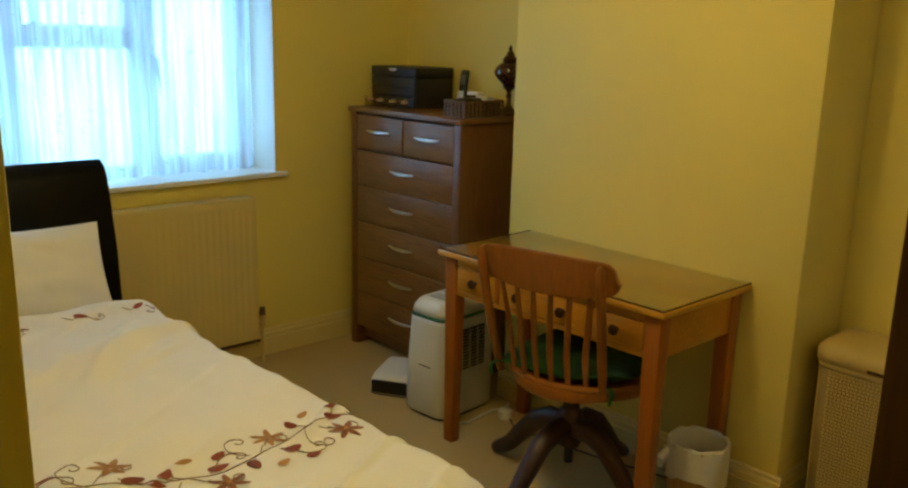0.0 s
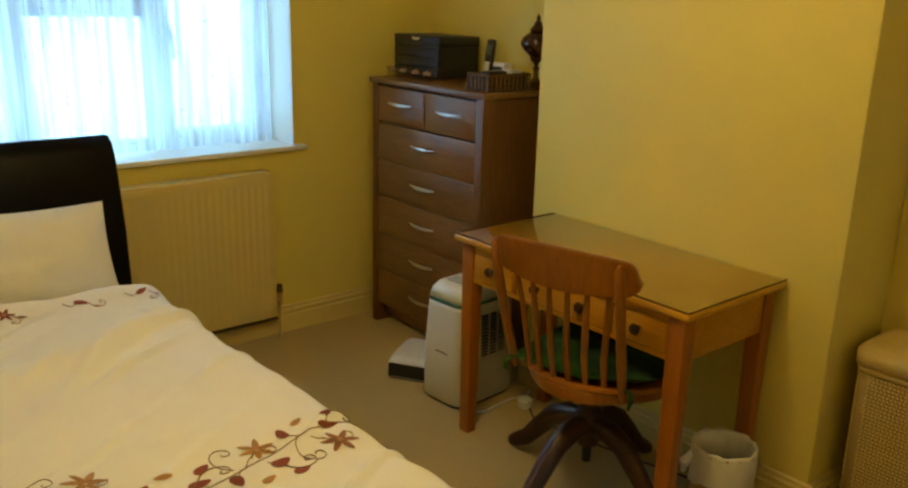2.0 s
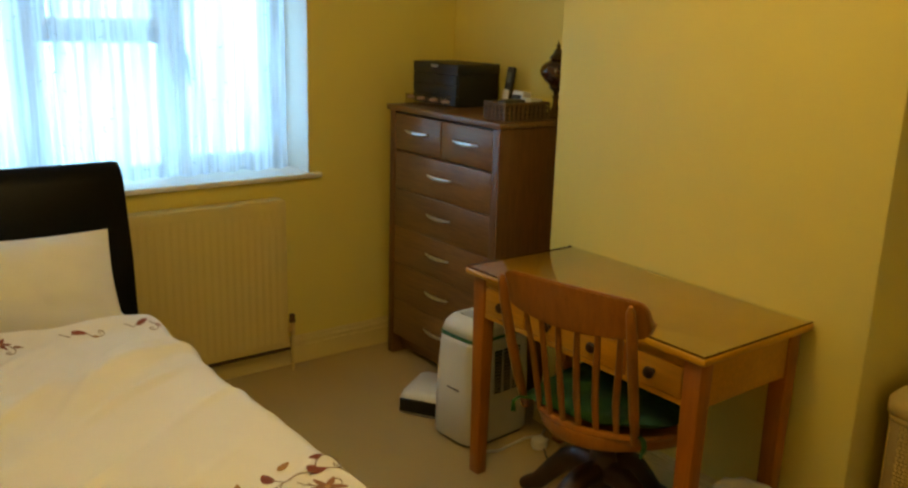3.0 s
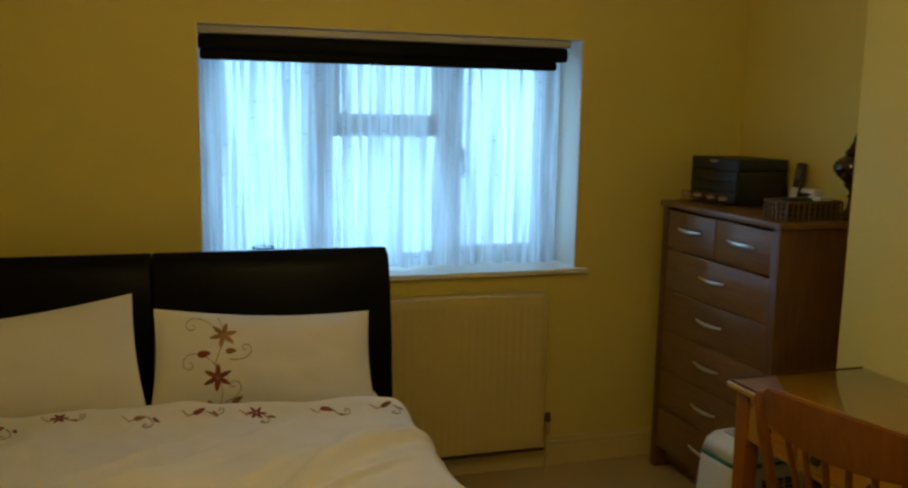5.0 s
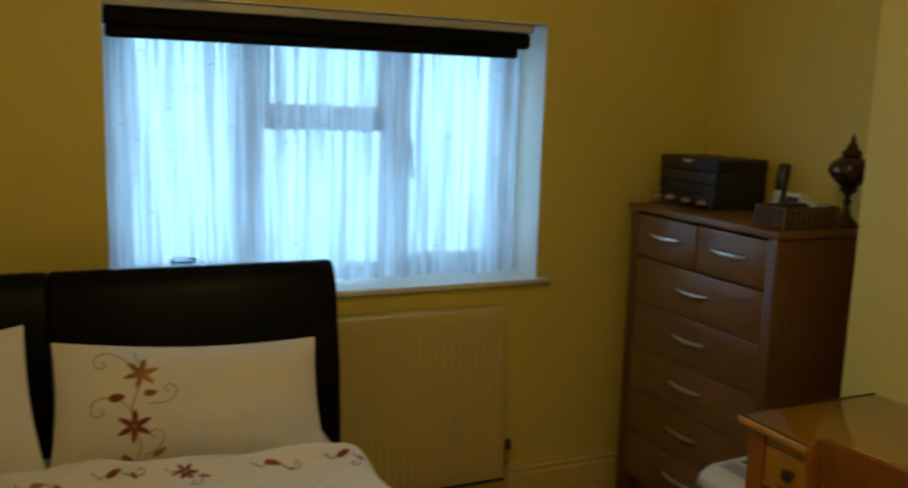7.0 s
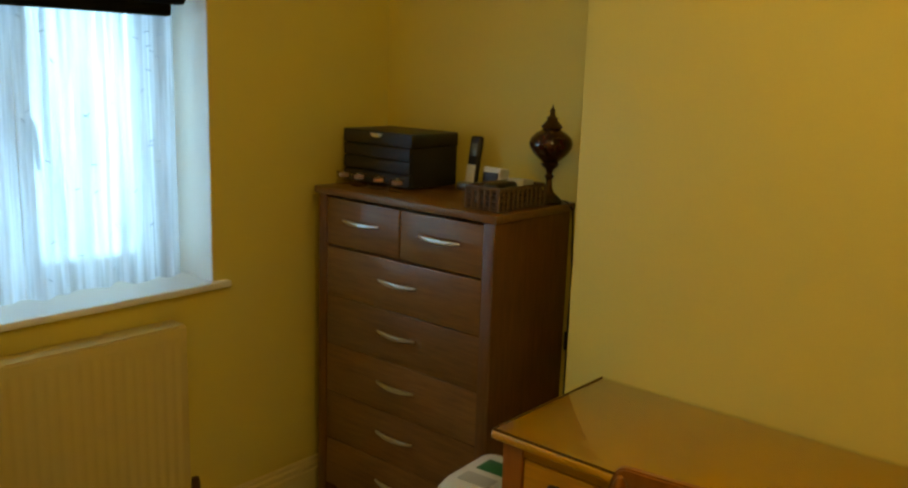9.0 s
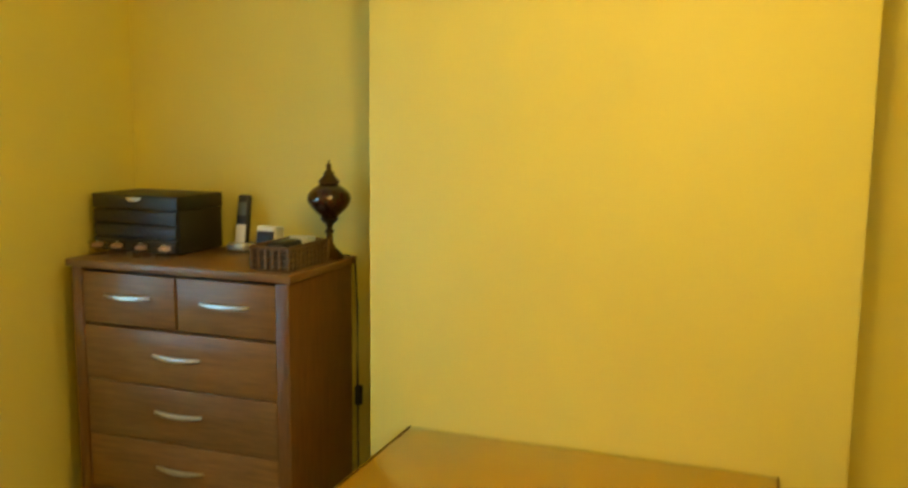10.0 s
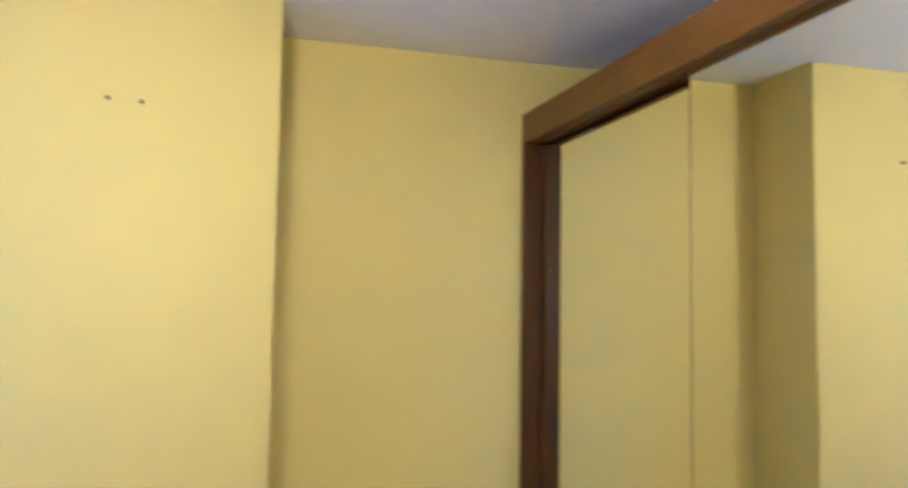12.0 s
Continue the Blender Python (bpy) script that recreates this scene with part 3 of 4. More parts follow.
class Stitch:
    """Embroidery drawn in a flat (u, v) plane and laid on a surface."""

    def __init__(self, to, parent):
        self.to, self.parent = to, parent

    def fill(self, name, outline, mat, lift=.0022):
        b = bmesh.new()
        c = Vector((sum(p[0] for p in outline) / len(outline), sum(p[1] for p in outline) / len(outline)))
        top = self.to(c.x, c.y)
        mid = b.verts.new(top[0] + top[1] * (lift + .0016))
        ring = []
        for u, v in outline:
            p, nrm = self.to(u, v)
            ring.append(b.verts.new(p + nrm * lift))
        for k in range(len(ring)):
            b.faces.new((mid, ring[k], ring[(k + 1) % len(ring)]))
        part(name, b, mat, self.parent)

    def thread(self, pts, w=.0011):
        path = []
        for u, v in pts:
            p, nrm = self.to(u, v)
            path.append(p + nrm * .002)
        part("stem", bm_tube(path, w, 5), STEM, self.parent)

    def leaf(self, u, v, a, length, wide, mat=None):
        out = []
        for k in range(14):
            s = k / 14 * 2 * math.pi
            lx, ly = length / 2 * math.cos(s), wide / 2 * math.sin(s) * (1 - .35 * math.cos(s))
            out.append((u + lx * math.cos(a) - ly * math.sin(a), v + lx * math.sin(a) + ly * math.cos(a)))
        self.fill("leaf", out, mat or RUST)

    def flower(self, u, v, r, mat, turn=0.0, n=6):
        for k in range(n):
            a = turn + 2 * math.pi * k / n
            self.leaf(u + r * .55 * math.cos(a), v + r * .55 * math.sin(a), a, r * .9, r * .34, mat)
        self.fill("flower_heart", [(u + r * .15 * math.cos(s), v + r * .15 * math.sin(s)) for s in [k * .785 for k in range(8)]], TAN, .004)

    def curl(self, u, v, a, size, side=1):
        pts = []
        x, y, d = u, v, a
        for k in range(22):
            pts.append((x, y))
            step = size * .11 * (1 - k / 30)
            d += side * (.06 + .028 * k)
            x, y = x + step * math.cos(d), y + step * math.sin(d)
        self.thread(pts)


def on_duvet(x, y):
    p = drape(x, y)
    e = .01
    n = (drape(x + e, y) - drape(x - e, y)).cross(drape(x, y + e) - drape(x, y - e)).normalized()
    if n.z < -.2:
        n = -n
    return off @ p, n


st = Stitch(on_duvet, duvet)


def vine(s, u0, u1, v, seed, step=.172):
    """A wavy stem along u with flowers, leaves and curls on both sides."""
    rnd = random.Random(seed)
    wave = [(u0 + (u1 - u0) * k / 60, v + .045 * math.sin((u0 + (u1 - u0) * k / 60) * 9 + seed)) for k in range(61)]
    s.thread(wave, .0012)
    u, k = u0 + .05, 0
    while u < u1 - .03:
        vv = v + .045 * math.sin(u * 9 + seed)
        sd = 1 if k % 2 else -1
        s.thread([(u, vv), (u + .02, vv + sd * .028), (u + .052, vv + sd * .056)])
        s.flower(u + .058, vv + sd * .064, .046, TAN if k % 2 else RUSTY, rnd.uniform(0, 1))
        s.leaf(u - .035, vv - sd * .036, rnd.uniform(.7, 1.7) * -sd, .046, .027)
        s.leaf(u + .075, vv - sd * .014, rnd.uniform(-.5, .5), .05, .028)
        s.leaf(u + .10, vv - sd * .062, rnd.uniform(-.6, .6), .044, .024)
        s.leaf(u + .02, vv - sd * .066, rnd.uniform(-.6, .6), .042, .018, TAN)
        s.thread([(u - .01, vv), (u - .025, vv - sd * .02), (u - .035, vv - sd * .036)])
        s.thread([(u + .05, vv), (u + .08, vv - sd * .03), (u + .10, vv - sd * .062)])
        s.curl(u - .02, vv + sd * .01, 2.3 * sd, .12, -sd)
        s.curl(u + .07, vv - sd * .02, -1.0 * sd, .10, sd)
        s.curl(u + .03, vv + sd * .03, 1.2 * sd, .09, -sd)
        u += step
        k += 1


vine(st, BX0 + .05, BX1 + .03, -1.93, 2)

# small vine along the folded hem
rnd = random.Random(8)
u, k = BX0 + .12, 0
while u < BX1 - .03:
    y = hem_y(u) - .058 + rnd.uniform(-.016, .012)
    (st.leaf if k % 3 else st.flower)(*((u, y, rnd.uniform(-.9, .6), rnd.uniform(.030, .044), .021, RUST if rnd.random() < .6 else TAN) if k % 3 else (u, y, rnd.uniform(.024, .032), RUST)))
    st.thread([(u - .05, y + .014), (u - .03, y - .012), (u - .01, y)])
    st.leaf(u + .045, y - .02, rnd.uniform(-1.2, .2), rnd.uniform(.018, .030), .012, TAN if k % 2 else RUSTY)
    st.curl(u + .02, y - .005, -.8, .065, 1 if k % 2 else -1)
    u += .165 + rnd.uniform(-.055, .06)
    k += 1


# pillows propped against the headboard
def pillow(x0, x1, y, z0, lean, w, h, tilt, vine_u, seed, label):
    ob = thing("pillow", label, "pillow", ((x0 + x1) / 2, y, z0), 0, "pillows on the bed")
    ob.matrix_basis = pose((x0 + x1) / 2, y, z0, lean, tilt, 0)
    b = bmesh.new()
    n, m_ = 30, 22

    def surf(u, v, s):
        px, pz = (u - .5) * w, v * h
        pinch = 1 - .035 * (math.sin(math.pi * v)) * (abs(2 * u - 1) ** 3)
        pz2 = pz - .025 * math.sin(math.pi * u) * (2 * v - 1) * .8
        t_ = max(0, (1 - abs(2 * u - 1) ** 2.6) * (1 - abs(2 * v - 1) ** 2.6)) ** .6
        wr = .012 * noise.noise((u * 5 + seed, v * 5, s)) + .007 * noise.noise((u * 14 + 4 * v + seed, v * 9, s)) + .010 * max(0, 2 * u - 1.1) * math.sin(16 * v + 9 * u) + .006 * max(0, abs(2 * u - 1) - .5) * math.sin(40 * v + 6 * u)
        px -= (.022 if seed == 1 else .004) * v * max(0, 2 * u - 1)
        return Vector((px * pinch, s * (.075 * t_ + wr * t_), pz2))
    grids = {}
    for s in (-1, 1):
        grids[s] = [[b.verts.new(surf(i / n, j / m_, s)) for i in range(n + 1)] for j in range(m_ + 1)]
        for j in range(m_):
            for i in range(n):
                f = (grids[s][j][i], grids[s][j][i + 1], grids[s][j + 1][i + 1], grids[s][j + 1][i])
                b.faces.new(f if s < 0 else f[::-1])
    bmesh.ops.remove_doubles(b, verts=b.verts, dist=1e-4)
    bmesh.ops.recalc_face_normals(b, faces=b.faces)
    part("case", b, COTTON, ob)

    def on(u, v):
        p = surf(u / w + .5, v / h, -1)
        return p, Vector((0, -1, 0))
    s = Stitch(on, ob)
    vu = vine_u
    s.thread([(vu + .012 * math.sin(k * .5), .01 + (h - .03) * k / 20) for k in range(21)])
    s.flower(vu + .01, h * .76, .046, TAN, .3)
    s.flower(vu - .005, h * .34, .048, RUST, .5)
    s.leaf(vu - .05, h * .57, .2, .042, .024)
    s.leaf(vu + .035, h * .60, .1, .034, .02, TAN)
    s.leaf(vu - .02, h * .06, 2.0, .055, .028, TAN)
    s.leaf(vu + .06, h * .12, .6, .04, .017, TAN)
    s.curl(vu - .01, h * .45, 2.2, .135, 1)
    s.curl(vu + .03, h * .52, -.2, .10, 1)
    s.curl(vu - .02, h * .84, 2.3, .11, 1)
    s.curl(vu + .02, h * .10, .3, .10, 1)
    return ob


pillow(-2.19, -1.465, -.575, .535, -22, .74, .36, 3.4, -.16, 1, "cream cotton pillow with an embroidered vine")
pillow(-2.96, -2.195, -.585, .522, -22, .77, .41, -6.5, -.30, 4, "cream cotton pillow leaning askew on the headboard")

# ---- chest of drawers ----
CX, CY0, CY1, CH = -.103, -.882, -.112, 1.188
chest = thing("chest_of_drawers", "tall brown oak veneer chest with seven drawers", "chest of drawers", (.09, -.497, 0))
mv = Matrix.Translation((-.09, .497, 0))
part("top", moved(bm_box(CX - .012, .300, CY0 - .012, CY1 + .012, CH - .024, CH, .004), mv), OAK, chest)
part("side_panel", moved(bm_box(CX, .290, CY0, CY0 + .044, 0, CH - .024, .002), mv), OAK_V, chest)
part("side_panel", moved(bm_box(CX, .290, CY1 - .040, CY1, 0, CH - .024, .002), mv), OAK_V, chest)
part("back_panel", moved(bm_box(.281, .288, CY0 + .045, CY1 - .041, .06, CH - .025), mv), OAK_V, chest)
part("plinth", moved(bm_box(CX + .05, CX + .068, CY0 + .045, CY1 - .041, .03, .095, .002), mv), OAK, chest)
part("carcass", moved(bm_box(CX + .035, .278, CY0 + .045, CY1 - .041, .095, CH - .030), mv), material("chest_inside", (.02, .009, .004), .7), chest, "dark inside of the chest", False)


def drawer(y0, y1, z0, z1):
    d = part("drawer", moved(bm_box(CX + .003, CX + .033, y0, y1, z0, z1, .0022), mv), OAK, chest)
    yc, zc = (y0 + y1) / 2, (z0 + z1) / 2 + .012
    pts, rr = [], []
    for k in range(15):
        u = k / 14 * 2 - 1
        pts.append((CX - .003 - .013 * (1 - u * u), yc + u * .084, zc - .004 + .003 * u * u))
        rr.append(.003 + .0028 * (1 - u * u))
    h = part("handle", moved(bm_tube(pts, rr, 8, flat=1.5), mv), CHROME, d, "curved brushed steel handle")
    return d


dl, dr, dm = CY1 - .0415, CY0 + .0455, (CY0 + CY1) / 2
drawer(dm + .003, dl, .992, 1.152)
drawer(dr, dm - .003, .992, 1.152)
zs = [.986, .812, .636, .458, .280, .100]
for z1, z0 in zip(zs, zs[1:]):
    drawer(dr, dl, z0 + .0015, z1 - (.002 if z1 > .9 else .0015))

# things on the chest
T = CH
box = thing("jewellery_box", "black leatherette jewellery box with small drawers", "box", (.18, -.225, T))
part("body", bm_box(-.112, .115, -.165, .165, .003, .140, .002), BOXM, box)
lid = part("lid", bm_box(-.122, .117, -.168, .168, .141, .188, .004), BOXM, box)
part("clasp", bm_outline([(-.030, .181), (.030, .181), (.026, .174), (.014, .167), (-.014, .167), (-.026, .174)], "x", -.127, -.121, .0012), CHROME, lid, "silver lid clasp")
for z0 in (.006, .052, .097):
    d = part("drawer", bm_box(-.124, -.113, -.163, .163, z0, z0 + .042, .002), BOXM, box)
    part("thumb_cut", bm_outline([(.030 * math.cos(math.pi + math.pi * k / 12), z0 + .0425 + .012 * math.sin(math.pi + math.pi * k / 12)) for k in range(13)], "x", -.1252, -.1236), BLACKP, d, "dark curved thumb notch")
HOLDER = sheet_glass("clear_pressed_glass", (.93, .88, .84))
holder = thing("tealight_holder", "small clear glass tealight holder with a pink candle", "candle holder", (.0, -.125, T), 0, "tealight holders")
part("cup", bm_lathe([(.0, 0), (.026, 0), (.028, .004), (.024, .016), (.025, .020), (.028, .044), (.0245, .044), (.021, .022), (0, .020)], 14), HOLDER, holder)
candle = part("candle", bm_lathe([(0, .024), (.017, .024), (.018, .035), (.012, .037), (0, .036)], 14), material("pink_wax", (.66, .50, .42), .45, grain=.1, scale=60), holder, "pale pink wax tealight")
part("wick", bm_rod((0, 0, .036), (.001, 0, .045), .0012, n=6), WHITEP, candle)
for y in (-.198, -.292, -.380):
    copy_thing(holder, pose(.004, y, T, 0, 0, 20))
phone = thing("cordless_phone", "black and silver cordless phone standing in its cradle", "telephone", (.255, -.492, T))
part("cradle", bm_box(-.04, .03, -.035, .035, 0, .026, .008, 3), CHROME, phone, "silver charging cradle")
hs = part("handset", moved(bm_box(-.012, .012, -.023, .023, .015, .185, .009, 3), pose(0, 0, 0, 0, 9, 0)), BLACKP, phone)
part("keypad", moved(bm_box(-.0145, -.0115, -.018, .018, .025, .085, .001), pose(0, 0, 0, 0, 9, 0)), WHITEP, hs, "silver keypad")
part("screen", moved(bm_box(-.0145, -.0115, -.016, .016, .115, .16, .001), pose(0, 0, 0, 0, 9, 0)), material("lcd_grey", (.12, .14, .13), .2), hs, "grey display")
clock = thing("digital_clock", "small white clock with a black display", "clock", (.225, -.615, T), 0)
part("case", moved(bm_box(-.026, .026, -.037, .037, .02, .090, .008, 3), pose(0, 0, 0, 0, 8, 0)), WHITEP, clock)
part("foot", bm_box(-.028, .034, -.03, .03, 0, .03, .006), WHITEP, clock)
part("display", moved(bm_box(-.029, -.0255, -.031, .031, .026, .072, .001), pose(0, 0, 0, 0, 8, 0)), BLACKP, clock, "black display")

tray = thing("wicker_basket", "dark wicker tray basket holding odds and ends", "basket", (.048, -.798, T), 0)
TX, TY, TH = .112, .062, .066
# Added near-black sheets behind the strands give the weave its shaded gaps.
DARKW = material("basket_gap_shade", (.012, .007, .004), .8)
part("base", bm_box(-TX + .004, TX - .004, -TY + .004, TY - .004, 0, .006), WICKER, tray)
for x0, x1, y0, y1 in ((-TX + .005, TX - .005, -TY + .005, -TY + .007), (-TX + .005, TX - .005, TY - .007, TY - .005), (-TX + .005, -TX + .007, -TY + .008, TY - .008), (TX - .007, TX - .005, -TY + .008, TY - .008)):
    part("lining", bm_box(x0, x1, y0, y1, .007, TH - .004), DARKW, tray, "added dark sheet shading the gaps in the weave")
per = []
for k in range(30):
    per.append((-TX + 2 * TX * k / 30, -TY))
for k in range(17):
    per.append((TX, -TY + 2 * TY * k / 17))
for k in range(30):
    per.append((TX - 2 * TX * k / 30, TY))
for k in range(17):
    per.append((-TX, TY - 2 * TY * k / 17))
for row in range(7):
    pts = []
    for k, (x, y) in enumerate(per):
        o = .003 * (1 if (k // 2 + row) % 2 else -1)
        nx_, ny_ = (0, 1 if y > 0 else -1) if abs(abs(y) - TY) < 1e-6 and abs(x) < TX else (1 if x > 0 else -1, 0)
        pts.append((x + nx_ * o, y + ny_ * o, .006 + row * .009))
    part("weave_strand", bm_tube(pts, .0036, 5, True), WICKER, tray)
STAKE = material("pale_cane", (.13, .072, .03), .45, grain=.3, scale=60, per_piece=.2)
for k in range(0, len(per), 3):
    x, y = per[k]
    part("stake", bm_rod((x * 1.035, y * 1.06, .002), (x * 1.035, y * 1.06, TH), .0044, n=6), STAKE, tray, "paler upright cane")
part("rim", bm_tube([(x, y, TH) for x, y in per], .0065, 6, True), WICKER, tray)
glasses = thing("glasses_case", "black case lying in the wicker basket", "case", (.02, -.80, T + .006))
part("shell", bm_box(-.06, .055, -.032, .03, 0, .074, .016, 4), BLACKP, glasses)
rem = thing("folded_papers", "folded white papers in the wicker basket", "papers", (.115, -.80, T + .006))
part("sheet", moved(bm_box(-.03, .03, -.03, .03, 0, .075, .002), pose(0, 0, 0, 0, 6, 4)), BLUEPAPER, rem)

lamp = thing("mosaic_lamp", "dark bronze and mosaic glass table lamp", "lamp", (.222, -.838, T))
part("base", bm_lathe([(.0, 0), (.045, 0), (.047, .008), (.036, .018), (.018, .034), (.011, .05), (.009, .075)], 24), LAMPMETAL, lamp)
part("stem", bm_lathe([(.009, .075), (.015, .085), (.008, .095), (.012, .108), (.022, .116), (.030, .125), (.024, .13), (.0, .13)], 20), LAMPMETAL, lamp)
part("shade", bm_lathe([(.0, .126), (.022, .128), (.037, .141), (.055, .158), (.066, .176), (.069, .190), (.064, .206), (.050, .220), (.035, .229), (.027, .236), (0, .236)], 28), LAMPGLASS, lamp, "dark red mosaic glass globe")
part("crown", bm_lathe([(.031, .236), (.034, .242), (.025, .252), (.016, .262), (.018, .268), (.009, .276), (.007, .286), (.009, .291), (.003, .300), (.0, .312)], 18), LAMPMETAL, lamp)
cable = thing("lamp_cable", "black lamp cable hanging beside the chest", "cable", (.262, -.905, 0))
part("lead", bm_tube([(-.005, .05, T + .006), (.0, .022, T + .006), (.01, .003, T - .02), (.014, -.003, 1.0), (.018, .0, .8), (.012, -.004, .5), (.01, 0, .2), (.02, .01, .006)], .0032, 6), BLACKP, cable)
part("switch", bm_box(.004, .026, -.016, .006, .70, .765, .005, 3), BLACKP, cable, "black inline switch")

# ---- desk ----
DX0, DX1, DY0, DY1, DH = -.515, -.010, -2.195, -1.210, .765
desk = thing("desk", "honey pine writing desk with a glass sheet on top", "desk", (-.26, -1.70, 0))
mv = Matrix.Translation((.26, 1.70, 0))
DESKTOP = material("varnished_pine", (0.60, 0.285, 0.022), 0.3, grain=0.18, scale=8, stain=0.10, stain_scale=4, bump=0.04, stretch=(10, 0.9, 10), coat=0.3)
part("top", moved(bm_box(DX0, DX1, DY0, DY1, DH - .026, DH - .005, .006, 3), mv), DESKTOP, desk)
gl = sheet_glass("desk_glass", (.96, .97, .93))
gp = part("glass_sheet", moved(bm_box(DX0 + .006, DX1 - .004, DY0 + .006, DY1 - .006, DH - .0045, DH + .001, .0012), mv), gl, desk, "clear glass sheet")
gp.visible_shadow = False
EDGE = material("glass_edge_green", (.13, .07, .02), .25)
for x0, x1, y0, y1 in ((DX0 + .0035, DX0 + .0058, DY0 + .006, DY1 - .006), (DX0 + .006, DX1 - .004, DY0 + .0035, DY0 + .0058), (DX0 + .006, DX1 - .004, DY1 - .0058, DY1 - .0035)):
    part("glass_edge", moved(bm_box(x0, x1, y0, y1, DH - .0045, DH + .0012), mv), EDGE, desk, "dark polished glass edge")
LEGX, LEGY = (DX0 + .022, DX1 - .075), (DY0 + .022, DY1 - .080)
for x in LEGX:
    for y in LEGY:
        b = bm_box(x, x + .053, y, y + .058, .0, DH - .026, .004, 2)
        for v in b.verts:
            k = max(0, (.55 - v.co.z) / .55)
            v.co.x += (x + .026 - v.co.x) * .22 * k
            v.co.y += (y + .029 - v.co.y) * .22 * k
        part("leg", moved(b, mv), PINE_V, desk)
ax0, ax1, ay0, ay1 = DX0 + .03, DX1 - .03, DY0 + .03, DY1 - .03
part("apron", moved(bm_box(ax0 + .045, ax1 - .045, ay0, ay0 + .02, .600, DH - .026, .002), mv), PINE, desk)
part("apron", moved(bm_box(ax0 + .045, ax1 - .045, ay1 - .02, ay1, .600, DH - .026, .002), mv), PINE, desk)
part("apron", moved(bm_box(ax1 - .02, ax1, ay0 + .05, ay1 - .05, .600, DH - .026, .002), mv), PINE, desk)
yA, yB = LEGY[0] + .058, LEGY[1]
part("drawer_rail", moved(bm_box(ax0 - .002, ax0 + .02, yA, yB, .596, .612, .002), mv), PINE, desk)
part("drawer_rail", moved(bm_box(ax0 - .002, ax0 + .02, yA, yB, .708, DH - .026, .002), mv), PINE, desk)
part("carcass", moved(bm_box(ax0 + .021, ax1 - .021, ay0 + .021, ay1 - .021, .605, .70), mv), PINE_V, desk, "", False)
cuts = [(yA, yA + .20), (yA + .215, yB - .215), (yB - .20, yB)]
for y0, y1 in cuts:
    d = part("drawer", moved(bm_box(ax0 - .004, ax0 + .018, y0 + .004, y1 - .004, .615, .705, .003), mv), PINE, desk)
    ks = [(y0 + y1) / 2] if y1 - y0 < .3 else [y0 + .10, y1 - .10]
    for y in ks:
        kb = bm_lathe([(0, 0), (.008, 0), (.008, .009), (.015, .014), (.0175, .020), (.014, .027), (0, .030)], 18)
        moved(kb, Matrix.Translation((ax0 - .004, y, .662)) @ pose(0, 0, 0, 0, -90, 0))
        part("knob", moved(kb, mv), CHAIRDARK, d, "dark turned wooden knob")
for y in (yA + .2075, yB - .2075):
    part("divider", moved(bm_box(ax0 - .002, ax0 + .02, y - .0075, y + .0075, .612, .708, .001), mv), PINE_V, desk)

# ---- swivel chair ----
CHX, CHY = -.385, -1.81
UP = Matrix.Translation((0, 0, .012))
DOWN = Matrix.Translation((-.015, .024, 0))
chair = thing("swivel_chair", "brown wooden swivel chair with spindle back", "chair", (CHX, CHY, 0), 13)
# seat: shield outline, widest in the middle, its rear rounded
out = []
for k in range(40):
    a = 2 * math.pi * k / 40
    r = .245 + .012 * math.cos(2 * a) + .008 * math.cos(4 * a)
    out.append((r * math.cos(a) * (.98 if math.cos(a) < 0 else .92), r * math.sin(a) * 1.02))
b = bm_outline(out, "z", .405, .448, .012)
part("seat", moved(b, UP), CHAIRWOOD, chair)
part("seat_rim", moved(bm_tube([(-.235 * math.cos(s), .245 * math.sin(s), .452) for s in [-1.15 + 2.3 * k / 24 for k in range(25)]], .014, 8, flat=.8), UP), CHAIRWOOD, chair)
# crest rail: a bowed board with rounded ends
b = bmesh.new()
cols = []
NR = 48
for i in range(NR + 1):
    s = i / NR * 2 - 1
    y = s * .234
    bow = -.325 + .055 * s * s
    hi = .905 - .018 * s * s - .062 * (1 - math.sqrt(max(0, 1 - (max(0, abs(s) - .84) / .16) ** 2)))
    lo = .772 + .018 * s * s + .045 * (1 - math.sqrt(max(0, 1 - (max(0, abs(s) - .84) / .16) ** 2)))
    cols.append([b.verts.new((bow - .012 - .02, y, hi)), b.verts.new((bow + .008 - .02, y, hi)), b.verts.new((bow + .012, y, lo)), b.verts.new((bow - .008, y, lo))])
for q, s in zip(cols, cols[1:]):
    for k in range(4):
        b.faces.new((q[k], s[k], s[(k + 1) % 4], q[(k + 1) % 4]))
b.faces.new(cols[0])
b.faces.new(cols[-1][::-1])
bmesh.ops.recalc_face_normals(b, faces=b.faces)
bmesh.ops.bevel(b, geom=list(b.edges), offset=.004, segments=2, affect="EDGES")
part("crest_rail", moved(b, UP), CHAIRWOOD, chair)
for s in (-1, 1):
    y = s * .205
    part("back_post", bm_tube([(-.190, .020 + s * .185, .44), (-.236, .014 + s * .190, .55), (-.288, .006 + s * .195, .68), (-.330, s * .198, .80), (-.348, s * .198, .872), (-.350, s * .198, .890)], [.012, .015, .015, .015, .013, .006], 10, bm=None), CHAIRWOOD, chair).location.z = .012
